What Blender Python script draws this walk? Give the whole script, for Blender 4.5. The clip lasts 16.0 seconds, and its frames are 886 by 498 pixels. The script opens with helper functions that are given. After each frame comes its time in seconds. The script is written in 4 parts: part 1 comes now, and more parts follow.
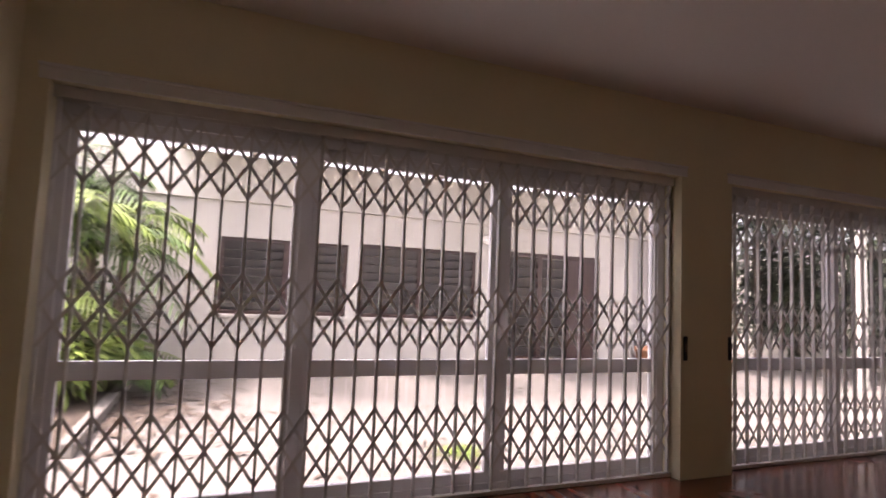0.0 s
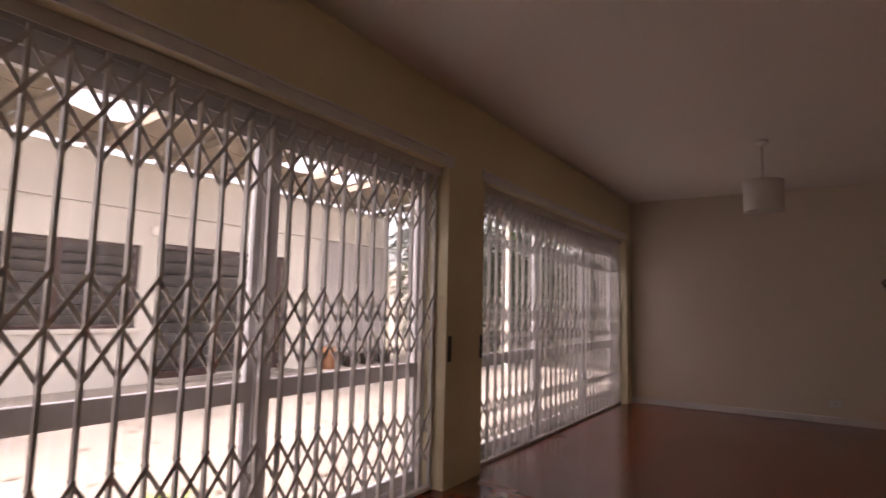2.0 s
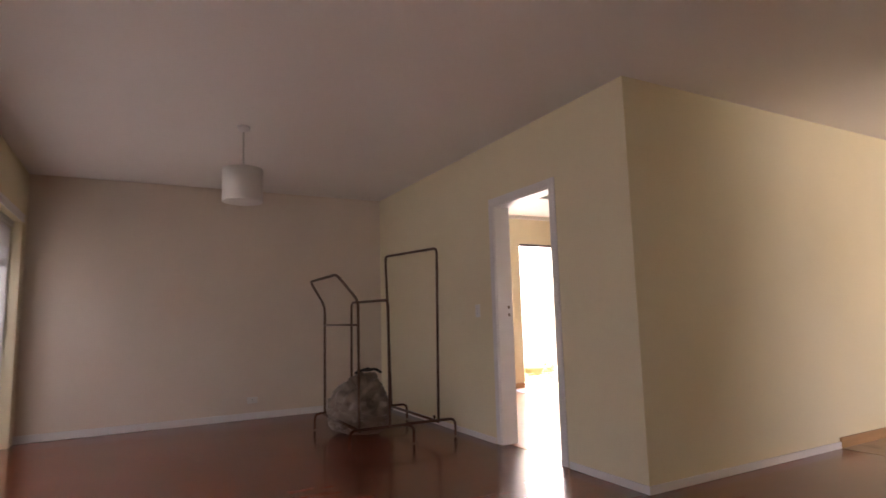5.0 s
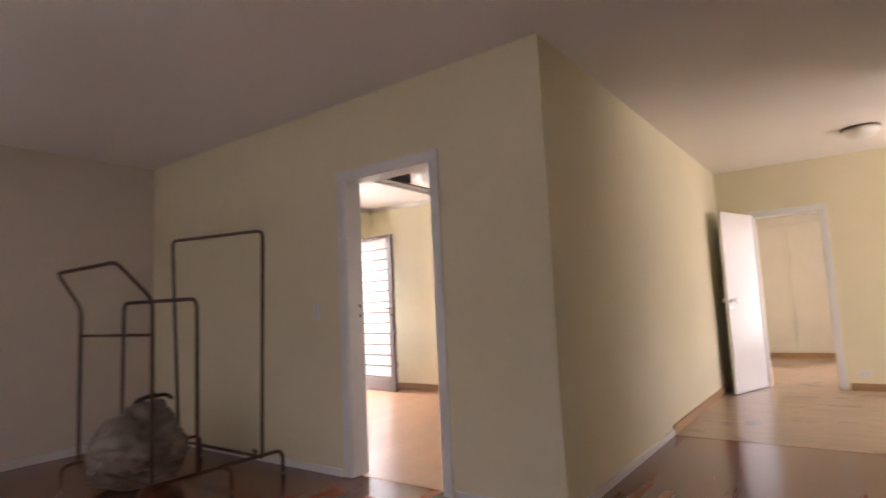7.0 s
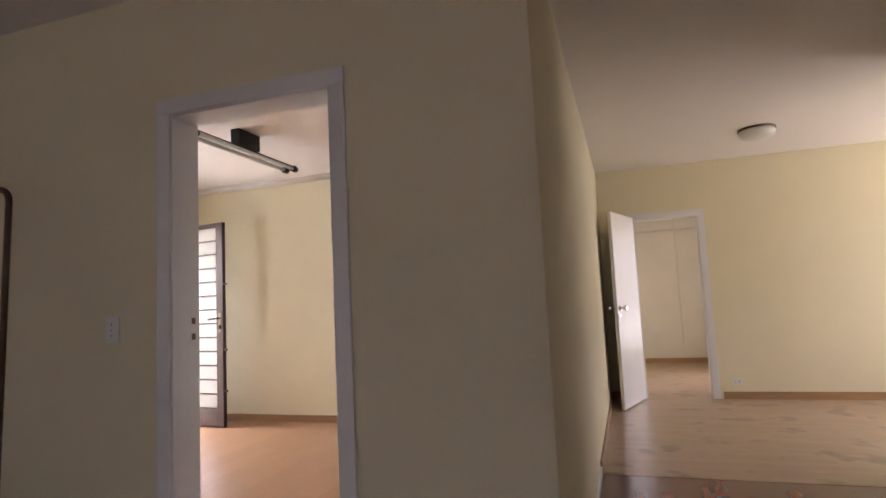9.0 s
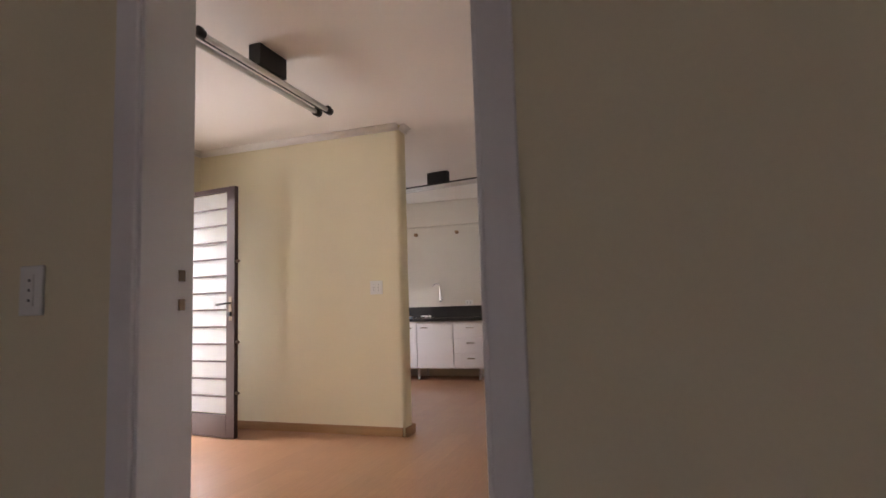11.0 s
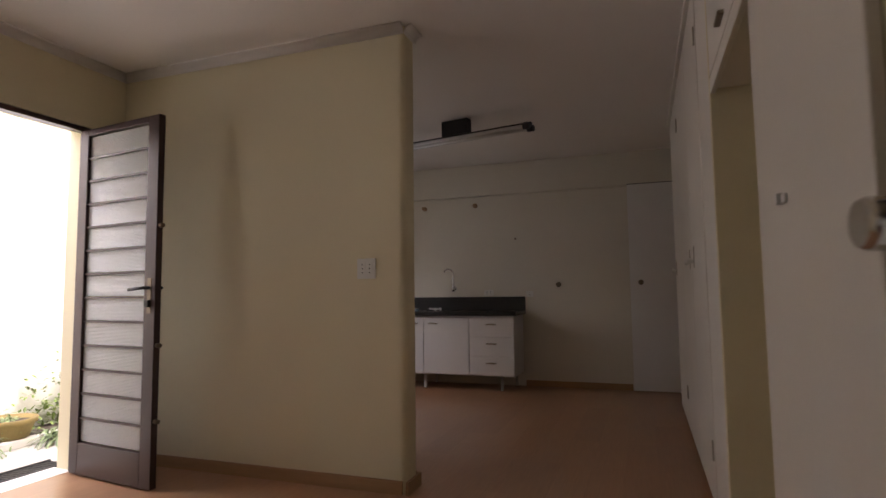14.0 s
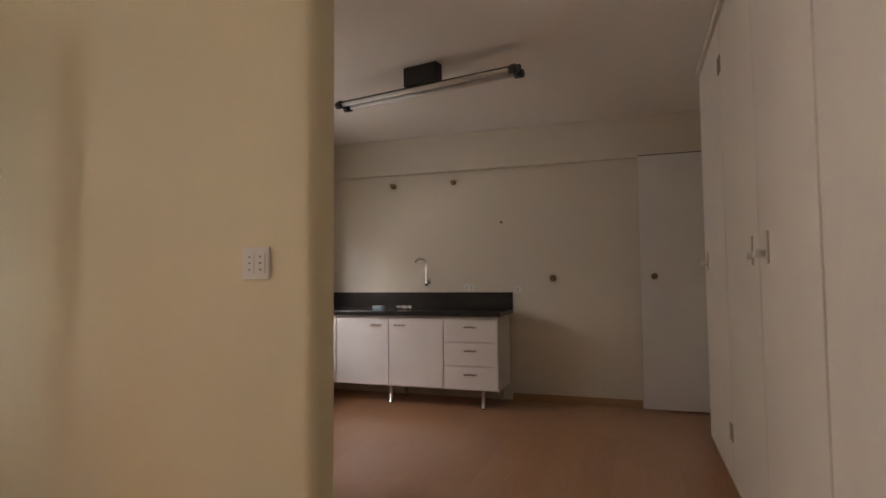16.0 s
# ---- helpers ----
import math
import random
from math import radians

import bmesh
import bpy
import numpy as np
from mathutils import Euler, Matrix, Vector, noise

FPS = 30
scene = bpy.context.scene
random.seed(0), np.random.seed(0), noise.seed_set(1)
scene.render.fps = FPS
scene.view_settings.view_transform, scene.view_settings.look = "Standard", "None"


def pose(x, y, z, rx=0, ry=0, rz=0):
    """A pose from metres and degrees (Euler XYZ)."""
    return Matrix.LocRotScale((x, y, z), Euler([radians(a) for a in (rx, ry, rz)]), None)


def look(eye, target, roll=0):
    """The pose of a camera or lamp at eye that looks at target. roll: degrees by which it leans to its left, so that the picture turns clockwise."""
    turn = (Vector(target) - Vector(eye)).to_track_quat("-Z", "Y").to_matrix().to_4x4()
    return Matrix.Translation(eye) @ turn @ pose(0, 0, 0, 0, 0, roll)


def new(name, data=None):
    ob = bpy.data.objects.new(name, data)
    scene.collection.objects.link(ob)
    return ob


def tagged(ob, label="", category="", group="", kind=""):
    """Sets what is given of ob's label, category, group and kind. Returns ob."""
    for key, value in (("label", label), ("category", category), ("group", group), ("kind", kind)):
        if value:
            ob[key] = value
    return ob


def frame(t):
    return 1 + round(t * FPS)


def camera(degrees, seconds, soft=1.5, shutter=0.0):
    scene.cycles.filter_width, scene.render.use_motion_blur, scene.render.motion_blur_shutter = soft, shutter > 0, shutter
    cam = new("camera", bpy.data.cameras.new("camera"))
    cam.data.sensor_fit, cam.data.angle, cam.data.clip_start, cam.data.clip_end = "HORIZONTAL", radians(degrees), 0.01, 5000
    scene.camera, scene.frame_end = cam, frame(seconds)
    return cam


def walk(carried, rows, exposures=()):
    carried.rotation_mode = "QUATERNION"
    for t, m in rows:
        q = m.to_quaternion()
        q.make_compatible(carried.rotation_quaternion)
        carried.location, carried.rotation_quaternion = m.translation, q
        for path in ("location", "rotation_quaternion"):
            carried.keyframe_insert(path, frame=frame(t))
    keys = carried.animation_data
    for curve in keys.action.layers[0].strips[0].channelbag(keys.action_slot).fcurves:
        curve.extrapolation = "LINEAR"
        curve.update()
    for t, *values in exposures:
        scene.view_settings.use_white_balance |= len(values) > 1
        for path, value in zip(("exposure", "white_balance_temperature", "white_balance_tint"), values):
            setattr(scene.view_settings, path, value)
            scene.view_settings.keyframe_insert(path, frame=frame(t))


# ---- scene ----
cam = camera(76.7, 16.0, shutter=0.5)
PATH = [
    (0, (0.504, 1.174, 1.177), (-1.344, 1.921, 1.342), 2.4),
    (0.5, (0.18, 1.147, 1.146), (-1.564, 2.109, 1.326), 2.4),
    (1, (-0.052, 1.07, 1.135), (-1.598, 2.325, 1.328), 2.2),
    (1.5, (-0.295, 1.105, 1.137), (-1.599, 2.607, 1.341), 1.7),
    (2, (-0.495, 1.1, 1.139), (-1.588, 2.762, 1.352), 1.3),
    (2.5, (-0.707, 1.14, 1.137), (-1.468, 2.977, 1.355), 1.4),
    (3, (-0.89, 1.246, 1.111), (-1.233, 3.203, 1.343), 0.4),
    (3.5, (-1.094, 1.375, 1.119), (-1.054, 3.361, 1.351), -0.0),
    (4, (-1.217, 1.497, 1.108), (-0.796, 3.438, 1.344), -0.5),
    (6.3, (-1.622, 2.731, 1.06), (-0.263, 4.18, 1.291), -2.6),
    (6.5, (-1.609, 2.867, 1.076), (-0.186, 4.254, 1.302), -2.7),
    (7, (-1.502, 3.122, 1.121), (0.108, 4.291, 1.323), -2.7),
    (7.5, (-1.279, 3.362, 1.141), (0.49, 4.277, 1.33), -2.9),
    (8, (-1.116, 3.669, 1.131), (0.726, 4.427, 1.316), -3.0),
    (8.5, (-0.927, 3.934, 1.127), (0.954, 4.585, 1.316), -2.9),
    (9, (-0.629, 4.149, 1.175), (1.265, 4.762, 1.365), -2.8),
    (9.2, (-0.545, 4.228, 1.177), (1.351, 4.835, 1.366), -2.9),
    (11.5, (0.619, 5.071, 1.049), (2.495, 5.737, 1.238), -1.4),
    (12, (0.913, 5.158, 1.091), (2.784, 5.84, 1.273), -1.1),
    (12.5, (1.127, 5.294, 1.053), (2.995, 5.982, 1.244), -1.2),
    (13, (1.304, 5.443, 1.057), (3.175, 6.126, 1.245), -1.1),
    (13.5, (1.537, 5.507, 1.072), (3.412, 6.183, 1.243), -0.8),
    (14, (1.782, 5.552, 1.076), (3.66, 6.223, 1.232), -0.7),
    (14.5, (2.037, 5.669, 1.11), (3.921, 6.329, 1.243), -0.7),
    (15, (2.303, 5.718, 1.109), (4.191, 6.368, 1.231), -0.6),
    (15.5, (2.625, 5.704, 1.136), (4.514, 6.351, 1.253), -0.4),
    (16, (2.928, 5.74, 1.155), (4.818, 6.386, 1.262), -0.5),
]
# ---- light ----
EXPOSURES = [(0, 2.5, 6800, 35), (0.5, 2.35, 6850, 34), (1, 2.45, 6900, 34), (2, 2.6, 7300, 35), (3, 3.1, 7500, 34), (4, 3.65, 7000, 30), (6.5, 3.7, 6450, 27), (8, 3.25, 6200, 24), (9, 3.05, 6150, 24), (11.5, 2.4, 6300, 26), (12, 2.1, 6200, 24), (13, 1.4, 6300, 25), (14, 1.12, 6500, 26), (14.5, 1.1, 6700, 26), (15, 1.5, 6900, 25), (15.5, 1.85, 7000, 25), (16, 1.97, 7000, 25)]
walk(cam, [(t, look(eye, target, roll)) for t, eye, target, roll in PATH], EXPOSURES)

world = bpy.data.worlds.new("overcast_sky")
scene.world = world
world.use_nodes = True
_wn = world.node_tree
_sky = _wn.nodes.new("ShaderNodeTexSky")
_sky.sky_type = 'NISHITA'
_sky.sun_disc = False
_sky.sun_elevation = radians(65)
_sky.sun_rotation = radians(168)
_sky.air_density, _sky.dust_density, _sky.ozone_density = 1.0, 5.0, 1.0
_hs = _wn.nodes.new("ShaderNodeHueSaturation")
_hs.inputs["Saturation"].default_value = 0.3
_wn.links.new(_sky.outputs[0], _hs.inputs["Color"])
_wn.links.new(_hs.outputs[0], _wn.nodes["Background"].inputs[0])
_wn.nodes["Background"].inputs[1].default_value = 0.15

_sd = bpy.data.lights.new("sun", 'SUN')
_sd.energy, _sd.angle, _sd.color = 1.35, radians(14), (1.0, 0.96, 0.9)
_sun = new("sun", _sd)
_to_sun = Vector((math.sin(radians(168)) * math.cos(radians(65)), math.cos(radians(168)) * math.cos(radians(65)), math.sin(radians(65))))
_sun.matrix_world = look(_to_sun * 40, (0, 0, 0))


def daylight_lamp(name, x, y, z, w, h, target, power):
    """Area lamp standing in for daylight."""
    d = bpy.data.lights.new(name, 'AREA')
    d.shape, d.size, d.size_y, d.energy, d.color = 'RECTANGLE', w, h, power, (0.95, 0.98, 1.0)
    o = new(name, d)
    o.matrix_world = look((x, y, z), target)
    return o


# ---- materials ----
def mat(name, col, rough=0.6, metal=0.0, vary=0.08, scale=6.0, fine=60.0, bump=0.05, dist=0.004, coat=0.0, trans=0.0, island=0.0, obj=0.0, spec=0.5, dark=None, stretch=(1, 1, 1)):
    m = bpy.data.materials.new(name)
    m.use_nodes = True
    nt = m.node_tree
    b = nt.nodes["Principled BSDF"]
    b.inputs["Roughness"].default_value = rough
    b.inputs["Metallic"].default_value = metal
    b.inputs["Coat Weight"].default_value = coat
    b.inputs["Coat Roughness"].default_value = 0.15
    b.inputs["Transmission Weight"].default_value = trans
    b.inputs["Specular IOR Level"].default_value = spec
    tc = nt.nodes.new("ShaderNodeTexCoord")
    mp = nt.nodes.new("ShaderNodeMapping")
    mp.inputs["Scale"].default_value = stretch
    nt.links.new(tc.outputs["Object"], mp.inputs[0])
    n1 = nt.nodes.new("ShaderNodeTexNoise")
    n1.inputs["Scale"].default_value = scale
    n1.inputs["Detail"].default_value = 5
    n2 = nt.nodes.new("ShaderNodeTexNoise")
    n2.inputs["Scale"].default_value = fine
    n2.inputs["Detail"].default_value = 3
    for n in (n1, n2):
        nt.links.new(mp.outputs[0], n.inputs["Vector"])
    mix = nt.nodes.new("ShaderNodeMix")
    mix.data_type = 'RGBA'
    lo = dark or tuple(c * (1 - 2.2 * vary) for c in col)
    hi = tuple(min(1, c * (1 + 1.2 * vary)) for c in col)
    mix.inputs["A"].default_value = (*lo, 1)
    mix.inputs["B"].default_value = (*hi, 1)
    ad = nt.nodes.new("ShaderNodeMath")
    ad.operation = 'MULTIPLY_ADD'
    ad.inputs[1].default_value = 0.3
    nt.links.new(n2.outputs["Fac"], ad.inputs[0])
    sc = nt.nodes.new("ShaderNodeMath")
    sc.operation = 'MULTIPLY'
    sc.inputs[1].default_value = 0.75
    nt.links.new(n1.outputs["Fac"], sc.inputs[0])
    nt.links.new(sc.outputs[0], ad.inputs[2])
    nt.links.new(ad.outputs[0], mix.inputs["Factor"])
    out = mix.outputs["Result"]
    if island or obj:
        g = nt.nodes.new("ShaderNodeNewGeometry" if island else "ShaderNodeObjectInfo")
        hs = nt.nodes.new("ShaderNodeHueSaturation")
        mr = nt.nodes.new("ShaderNodeMapRange")
        k = island or obj
        mr.inputs["To Min"].default_value, mr.inputs["To Max"].default_value = 1 - k, 1 + k
        nt.links.new(g.outputs["Random Per Island" if island else "Random"], mr.inputs["Value"])
        nt.links.new(mr.outputs[0], hs.inputs["Value"])
        nt.links.new(out, hs.inputs["Color"])
        out = hs.outputs[0]
    nt.links.new(out, b.inputs["Base Color"])
    if bump:
        bp = nt.nodes.new("ShaderNodeBump")
        bp.inputs["Strength"].default_value = bump
        bp.inputs["Distance"].default_value = dist
        nt.links.new(n2.outputs["Fac"], bp.inputs["Height"])
        nt.links.new(bp.outputs[0], b.inputs["Normal"])
    rr = nt.nodes.new("ShaderNodeMapRange")
    rr.inputs["To Min"].default_value, rr.inputs["To Max"].default_value = max(0.02, rough - 0.08), min(1, rough + 0.08)
    nt.links.new(n1.outputs["Fac"], rr.inputs["Value"])
    nt.links.new(rr.outputs[0], b.inputs["Roughness"])
    return m


M_CREAM = mat("cream_wall_paint", (0.80, 0.725, 0.51), 0.75, vary=0.05, scale=1.6, fine=90, bump=0.12, dist=0.003)
M_ENDWALL = mat("warm_offwhite_wall_paint", (0.77, 0.68, 0.57), 0.75, vary=0.05, scale=1.6, fine=90, bump=0.12, dist=0.003)
M_CREAM_OUT = mat("pale_outdoor_paint", (0.56, 0.54, 0.485), 0.85, vary=0.10, scale=1.2, fine=40, bump=0.2, dist=0.006)
M_WHITE_WALL = mat("white_kitchen_paint", (0.72, 0.67, 0.57), 0.7, vary=0.05, scale=1.5, fine=90, bump=0.1, dist=0.003)
M_SIDE_WALL = mat("white_outdoor_wall", (0.86, 0.85, 0.82), 0.85, vary=0.06, scale=1.0, fine=30, bump=0.25, dist=0.008)
M_CEIL = mat("white_ceiling_paint", (0.84, 0.80, 0.75), 0.85, vary=0.04, scale=0.8, fine=50, bump=0.1, dist=0.004)
M_WHITE = mat("white_gloss_paint", (0.80, 0.78, 0.76), 0.35, vary=0.04, scale=3, fine=120, bump=0.05, dist=0.002)
M_CUP = mat("aged_white_cupboard_paint", (0.76, 0.72, 0.64), 0.45, vary=0.07, scale=2.5, fine=100, bump=0.08, dist=0.002)
M_GRILLE = mat("grey_white_painted_steel", (0.72, 0.69, 0.66), 0.45, metal=0.05, vary=0.10, scale=9, fine=120, bump=0.05)
M_ALU = mat("matt_aluminium_frame", (0.78, 0.77, 0.78), 0.42, metal=0.1, vary=0.05, scale=5, fine=150, bump=0.03)
M_IRON = mat("rusty_brown_steel_tube", (0.14, 0.078, 0.05), 0.5, metal=0.3, vary=0.3, scale=14, fine=120, bump=0.15)
M_DOORBROWN = mat("dark_brown_door_enamel", (0.052, 0.027, 0.024), 0.35, metal=0.1, vary=0.15, scale=8, fine=100, bump=0.06)
M_BLACK = mat("black_metal", (0.022, 0.020, 0.020), 0.5, vary=0.2, scale=10, fine=100, bump=0.05)
M_CHROME = mat("chrome", (0.72, 0.71, 0.69), 0.18, metal=1.0, vary=0.04, scale=10, fine=120, bump=0.02)
M_BRONZE = mat("dull_bronze_metal", (0.22, 0.17, 0.12), 0.35, metal=0.9, vary=0.12, scale=12, fine=120, bump=0.03)
M_TARNISH = mat("tarnished_painted_metal", (0.46, 0.41, 0.33), 0.5, vary=0.15, scale=14, fine=120, bump=0.05)
M_GRANITE = mat("black_granite", (0.030, 0.028, 0.028), 0.22, vary=0.4, scale=60, fine=260, bump=0.02)
M_TUBE = mat("fluorescent_tube_glass", (0.75, 0.75, 0.74), 0.2, vary=0.02, bump=0)
M_PLASTIC = mat("white_plastic", (0.78, 0.77, 0.72), 0.4, vary=0.03, bump=0)
M_SHADE = mat("white_fabric_shade", (0.80, 0.77, 0.72), 0.8, vary=0.04, scale=8, fine=220, bump=0.15, dist=0.002)
M_SKIRT = mat("honey_wood_skirting", (0.42, 0.25, 0.12), 0.45, vary=0.18, scale=5, fine=60, bump=0.08, stretch=(0.3, 0.3, 6))
M_CONC = mat("pale_yard_concrete", (0.22, 0.20, 0.175), 0.9, vary=0.22, scale=0.9, fine=14, bump=0.4, dist=0.02)
M_PALE = mat("pale_passage_concrete", (0.52, 0.49, 0.44), 0.9, vary=0.12, scale=1.2, fine=16, bump=0.3, dist=0.01)
M_EARTH = mat("dark_leafy_earth", (0.09, 0.065, 0.045), 0.95, vary=0.4, scale=4, fine=40, bump=0.8, dist=0.03)
M_LEAF = mat("green_leaf", (0.075, 0.14, 0.035), 0.5, vary=0.25, scale=5, fine=40, bump=0.1, island=0.45)
M_LEAFY = mat("light_green_leaf", (0.18, 0.26, 0.05), 0.5, vary=0.25, scale=5, fine=40, bump=0.1, island=0.4)
M_LEAFD = mat("dark_tree_leaf", (0.035, 0.055, 0.022), 0.55, vary=0.3, scale=5, fine=40, bump=0.1, island=0.5)
M_SPIDER = mat("variegated_blade_leaf", (0.24, 0.32, 0.14), 0.5, vary=0.3, scale=12, fine=60, bump=0.05, island=0.35)
M_BARK = mat("grey_brown_bark", (0.13, 0.10, 0.075), 0.9, vary=0.3, scale=8, fine=40, bump=0.6, dist=0.01)
M_TERRA = mat("terracotta", (0.36, 0.17, 0.09), 0.8, vary=0.2, scale=8, fine=60, bump=0.2)
M_ROOF = mat("weathered_roof_boards", (0.33, 0.28, 0.22), 0.9, vary=0.3, scale=3, fine=30, bump=0.4, dist=0.01)
M_SLATG = mat("dark_louvre_glass", (0.075, 0.070, 0.068), 0.15, vary=0.15, scale=3, fine=20, bump=0.02, spec=0.6)
# dark base colour stands in for the shade of an unlit room
M_DARKROOM = mat("dim_interior_shade", (0.16, 0.14, 0.12), 0.9, vary=0.1)
M_METALFENCE = mat("grey_ribbed_sheet", (0.45, 0.43, 0.41), 0.6, metal=0.2, vary=0.1, scale=2, fine=40)
M_BAG = mat("crumpled_grey_plastic", (0.25, 0.20, 0.16), 0.35, vary=0.22, scale=6, fine=26, bump=0.5, dist=0.02)
M_PAPER = mat("printed_paper", (0.62, 0.66, 0.74), 0.7, vary=0.3, scale=30, fine=90, bump=0.05, dark=(0.16, 0.24, 0.42))
M_BLUE = mat("pale_blue_sponge", (0.35, 0.55, 0.66), 0.8, vary=0.1, scale=20)


def floor_mat(name, col, dark, mortar, bw, bh, rough, rot, stain=0.0, coat=0.0, msize=0.004, grain=0.55, spot=1.4, soft=0.14):
    m = bpy.data.materials.new(name)
    m.use_nodes = True
    nt = m.node_tree
    b = nt.nodes["Principled BSDF"]
    b.inputs["Coat Weight"].default_value = coat
    b.inputs["Coat Roughness"].default_value = 0.12
    tc = nt.nodes.new("ShaderNodeTexCoord")
    mp = nt.nodes.new("ShaderNodeMapping")
    mp.inputs["Rotation"].default_value = (0, 0, radians(rot))
    nt.links.new(tc.outputs["Object"], mp.inputs[0])
    br = nt.nodes.new("ShaderNodeTexBrick")
    br.inputs["Scale"].default_value = 1
    br.inputs["Brick Width"].default_value, br.inputs["Row Height"].default_value = bw, bh
    br.inputs["Mortar Size"].default_value = msize
    br.inputs["Mortar Smooth"].default_value = 0.3
    br.inputs["Color1"].default_value = (*col, 1)
    br.inputs["Color2"].default_value = (*dark, 1)
    br.inputs["Mortar"].default_value = (*mortar, 1)
    nt.links.new(mp.outputs[0], br.inputs[0])
    gr = nt.nodes.new("ShaderNodeMapping")
    gr.inputs["Scale"].default_value = (2, 30, 1)
    nt.links.new(mp.outputs[0], gr.inputs[0])
    n = nt.nodes.new("ShaderNodeTexNoise")
    n.inputs["Scale"].default_value, n.inputs["Detail"].default_value = 2.5, 6
    nt.links.new(gr.outputs[0], n.inputs["Vector"])
    big = nt.nodes.new("ShaderNodeTexNoise")
    big.inputs["Scale"].default_value, big.inputs["Detail"].default_value = spot, 7
    nt.links.new(mp.outputs[0], big.inputs["Vector"])
    mx = nt.nodes.new("ShaderNodeMix")
    mx.data_type, mx.blend_type = 'RGBA', 'MULTIPLY'
    mx.inputs["Factor"].default_value = grain
    nt.links.new(br.outputs["Color"], mx.inputs["A"])
    cr = nt.nodes.new("ShaderNodeMapRange")
    cr.inputs["From Min"].default_value, cr.inputs["From Max"].default_value = 0.3, 0.7
    cr.inputs["To Min"].default_value = 0.55
    nt.links.new(n.outputs["Fac"], cr.inputs["Value"])
    nt.links.new(cr.outputs[0], mx.inputs["B"])
    mx2 = nt.nodes.new("ShaderNodeMix")
    mx2.data_type, mx2.blend_type = 'RGBA', 'MULTIPLY'
    mx2.inputs["Factor"].default_value = 1.0
    st = nt.nodes.new("ShaderNodeMapRange")
    st.inputs["From Min"].default_value, st.inputs["From Max"].default_value = 0.36, 0.36 + soft
    st.inputs["To Min"].default_value, st.inputs["To Max"].default_value = 1 - stain, 1.0
    nt.links.new(big.outputs["Fac"], st.inputs["Value"])
    nt.links.new(mx.outputs["Result"], mx2.inputs["A"])
    nt.links.new(st.outputs[0], mx2.inputs["B"])
    nt.links.new(mx2.outputs["Result"], b.inputs["Base Color"])
    rr = nt.nodes.new("ShaderNodeMapRange")
    rr.inputs["To Min"].default_value, rr.inputs["To Max"].default_value = rough - 0.07, rough + 0.12
    nt.links.new(big.outputs["Fac"], rr.inputs["Value"])
    nt.links.new(rr.outputs[0], b.inputs["Roughness"])
    bp = nt.nodes.new("ShaderNodeBump")
    bp.inputs["Strength"].default_value, bp.inputs["Distance"].default_value = 0.05, 0.001
    nt.links.new(br.outputs["Fac"], bp.inputs["Height"])
    bp.invert = True
    nt.links.new(bp.outputs[0], b.inputs["Normal"])
    return m


M_PARQUET = floor_mat("dark_red_parquet", (0.30, 0.072, 0.028), (0.15, 0.034, 0.016), (0.03, 0.012, 0.008), 0.30, 0.075, 0.22, 0, 0.0, 0.3, 0.004, 0.45, 0.6)
M_LAMINATE = floor_mat("honey_laminate", (0.50, 0.27, 0.145), (0.44, 0.235, 0.125), (0.40, 0.21, 0.115), 1.2, 0.19, 0.29, 0, 0.06, 0.3, 0.0008, 0.3)
M_WORN = floor_mat("worn_stripped_wood", (0.47, 0.34, 0.23), (0.42, 0.30, 0.195), (0.34, 0.23, 0.145), 0.45, 0.075, 0.30, 90, 0.38, 0.15, 0.0012, 0.25, 3.2, 0.07)


def glass_mat(name, rough=0.0, ribbed=False, tint=(0.95, 0.97, 0.96)):
    m = bpy.data.materials.new(name)
    m.use_nodes = True
    nt = m.node_tree
    b = nt.nodes["Principled BSDF"]
    b.inputs["Base Color"].default_value = (*tint, 1)
    b.inputs["Roughness"].default_value = rough
    b.inputs["Transmission Weight"].default_value = 0.8 if ribbed else 1.0
    b.inputs["IOR"].default_value = 1.45
    if ribbed:
        tc = nt.nodes.new("ShaderNodeTexCoord")
        w = nt.nodes.new("ShaderNodeTexWave")
        w.bands_direction = 'Z'
        w.inputs["Scale"].default_value = 38
        bp = nt.nodes.new("ShaderNodeBump")
        bp.inputs["Strength"].default_value, bp.inputs["Distance"].default_value = 0.5, 0.004
        nt.links.new(tc.outputs["Object"], w.inputs["Vector"])
        nt.links.new(w.outputs["Fac"], bp.inputs["Height"])
        nt.links.new(bp.outputs[0], b.inputs["Normal"])
    return m


M_GLASS = glass_mat("clear_glass")
M_RIB = glass_mat("ribbed_frosted_glass", 0.35, True)
M_FROST = glass_mat("mottled_glass", 0.18, False, (0.82, 0.80, 0.70))


# ---- mesh helpers ----
def box(bm, x0, x1, y0, y1, z0, z1, m=None):
    vs = [bm.verts.new(Vector((x, y, z)) if m is None else m @ Vector((x, y, z))) for z in (z0, z1) for y in (y0, y1) for x in (x0, x1)]
    for f in ((0, 2, 3, 1), (4, 5, 7, 6), (0, 1, 5, 4), (1, 3, 7, 5), (3, 2, 6, 7), (2, 0, 4, 6)):
        bm.faces.new([vs[i] for i in f])
    return vs


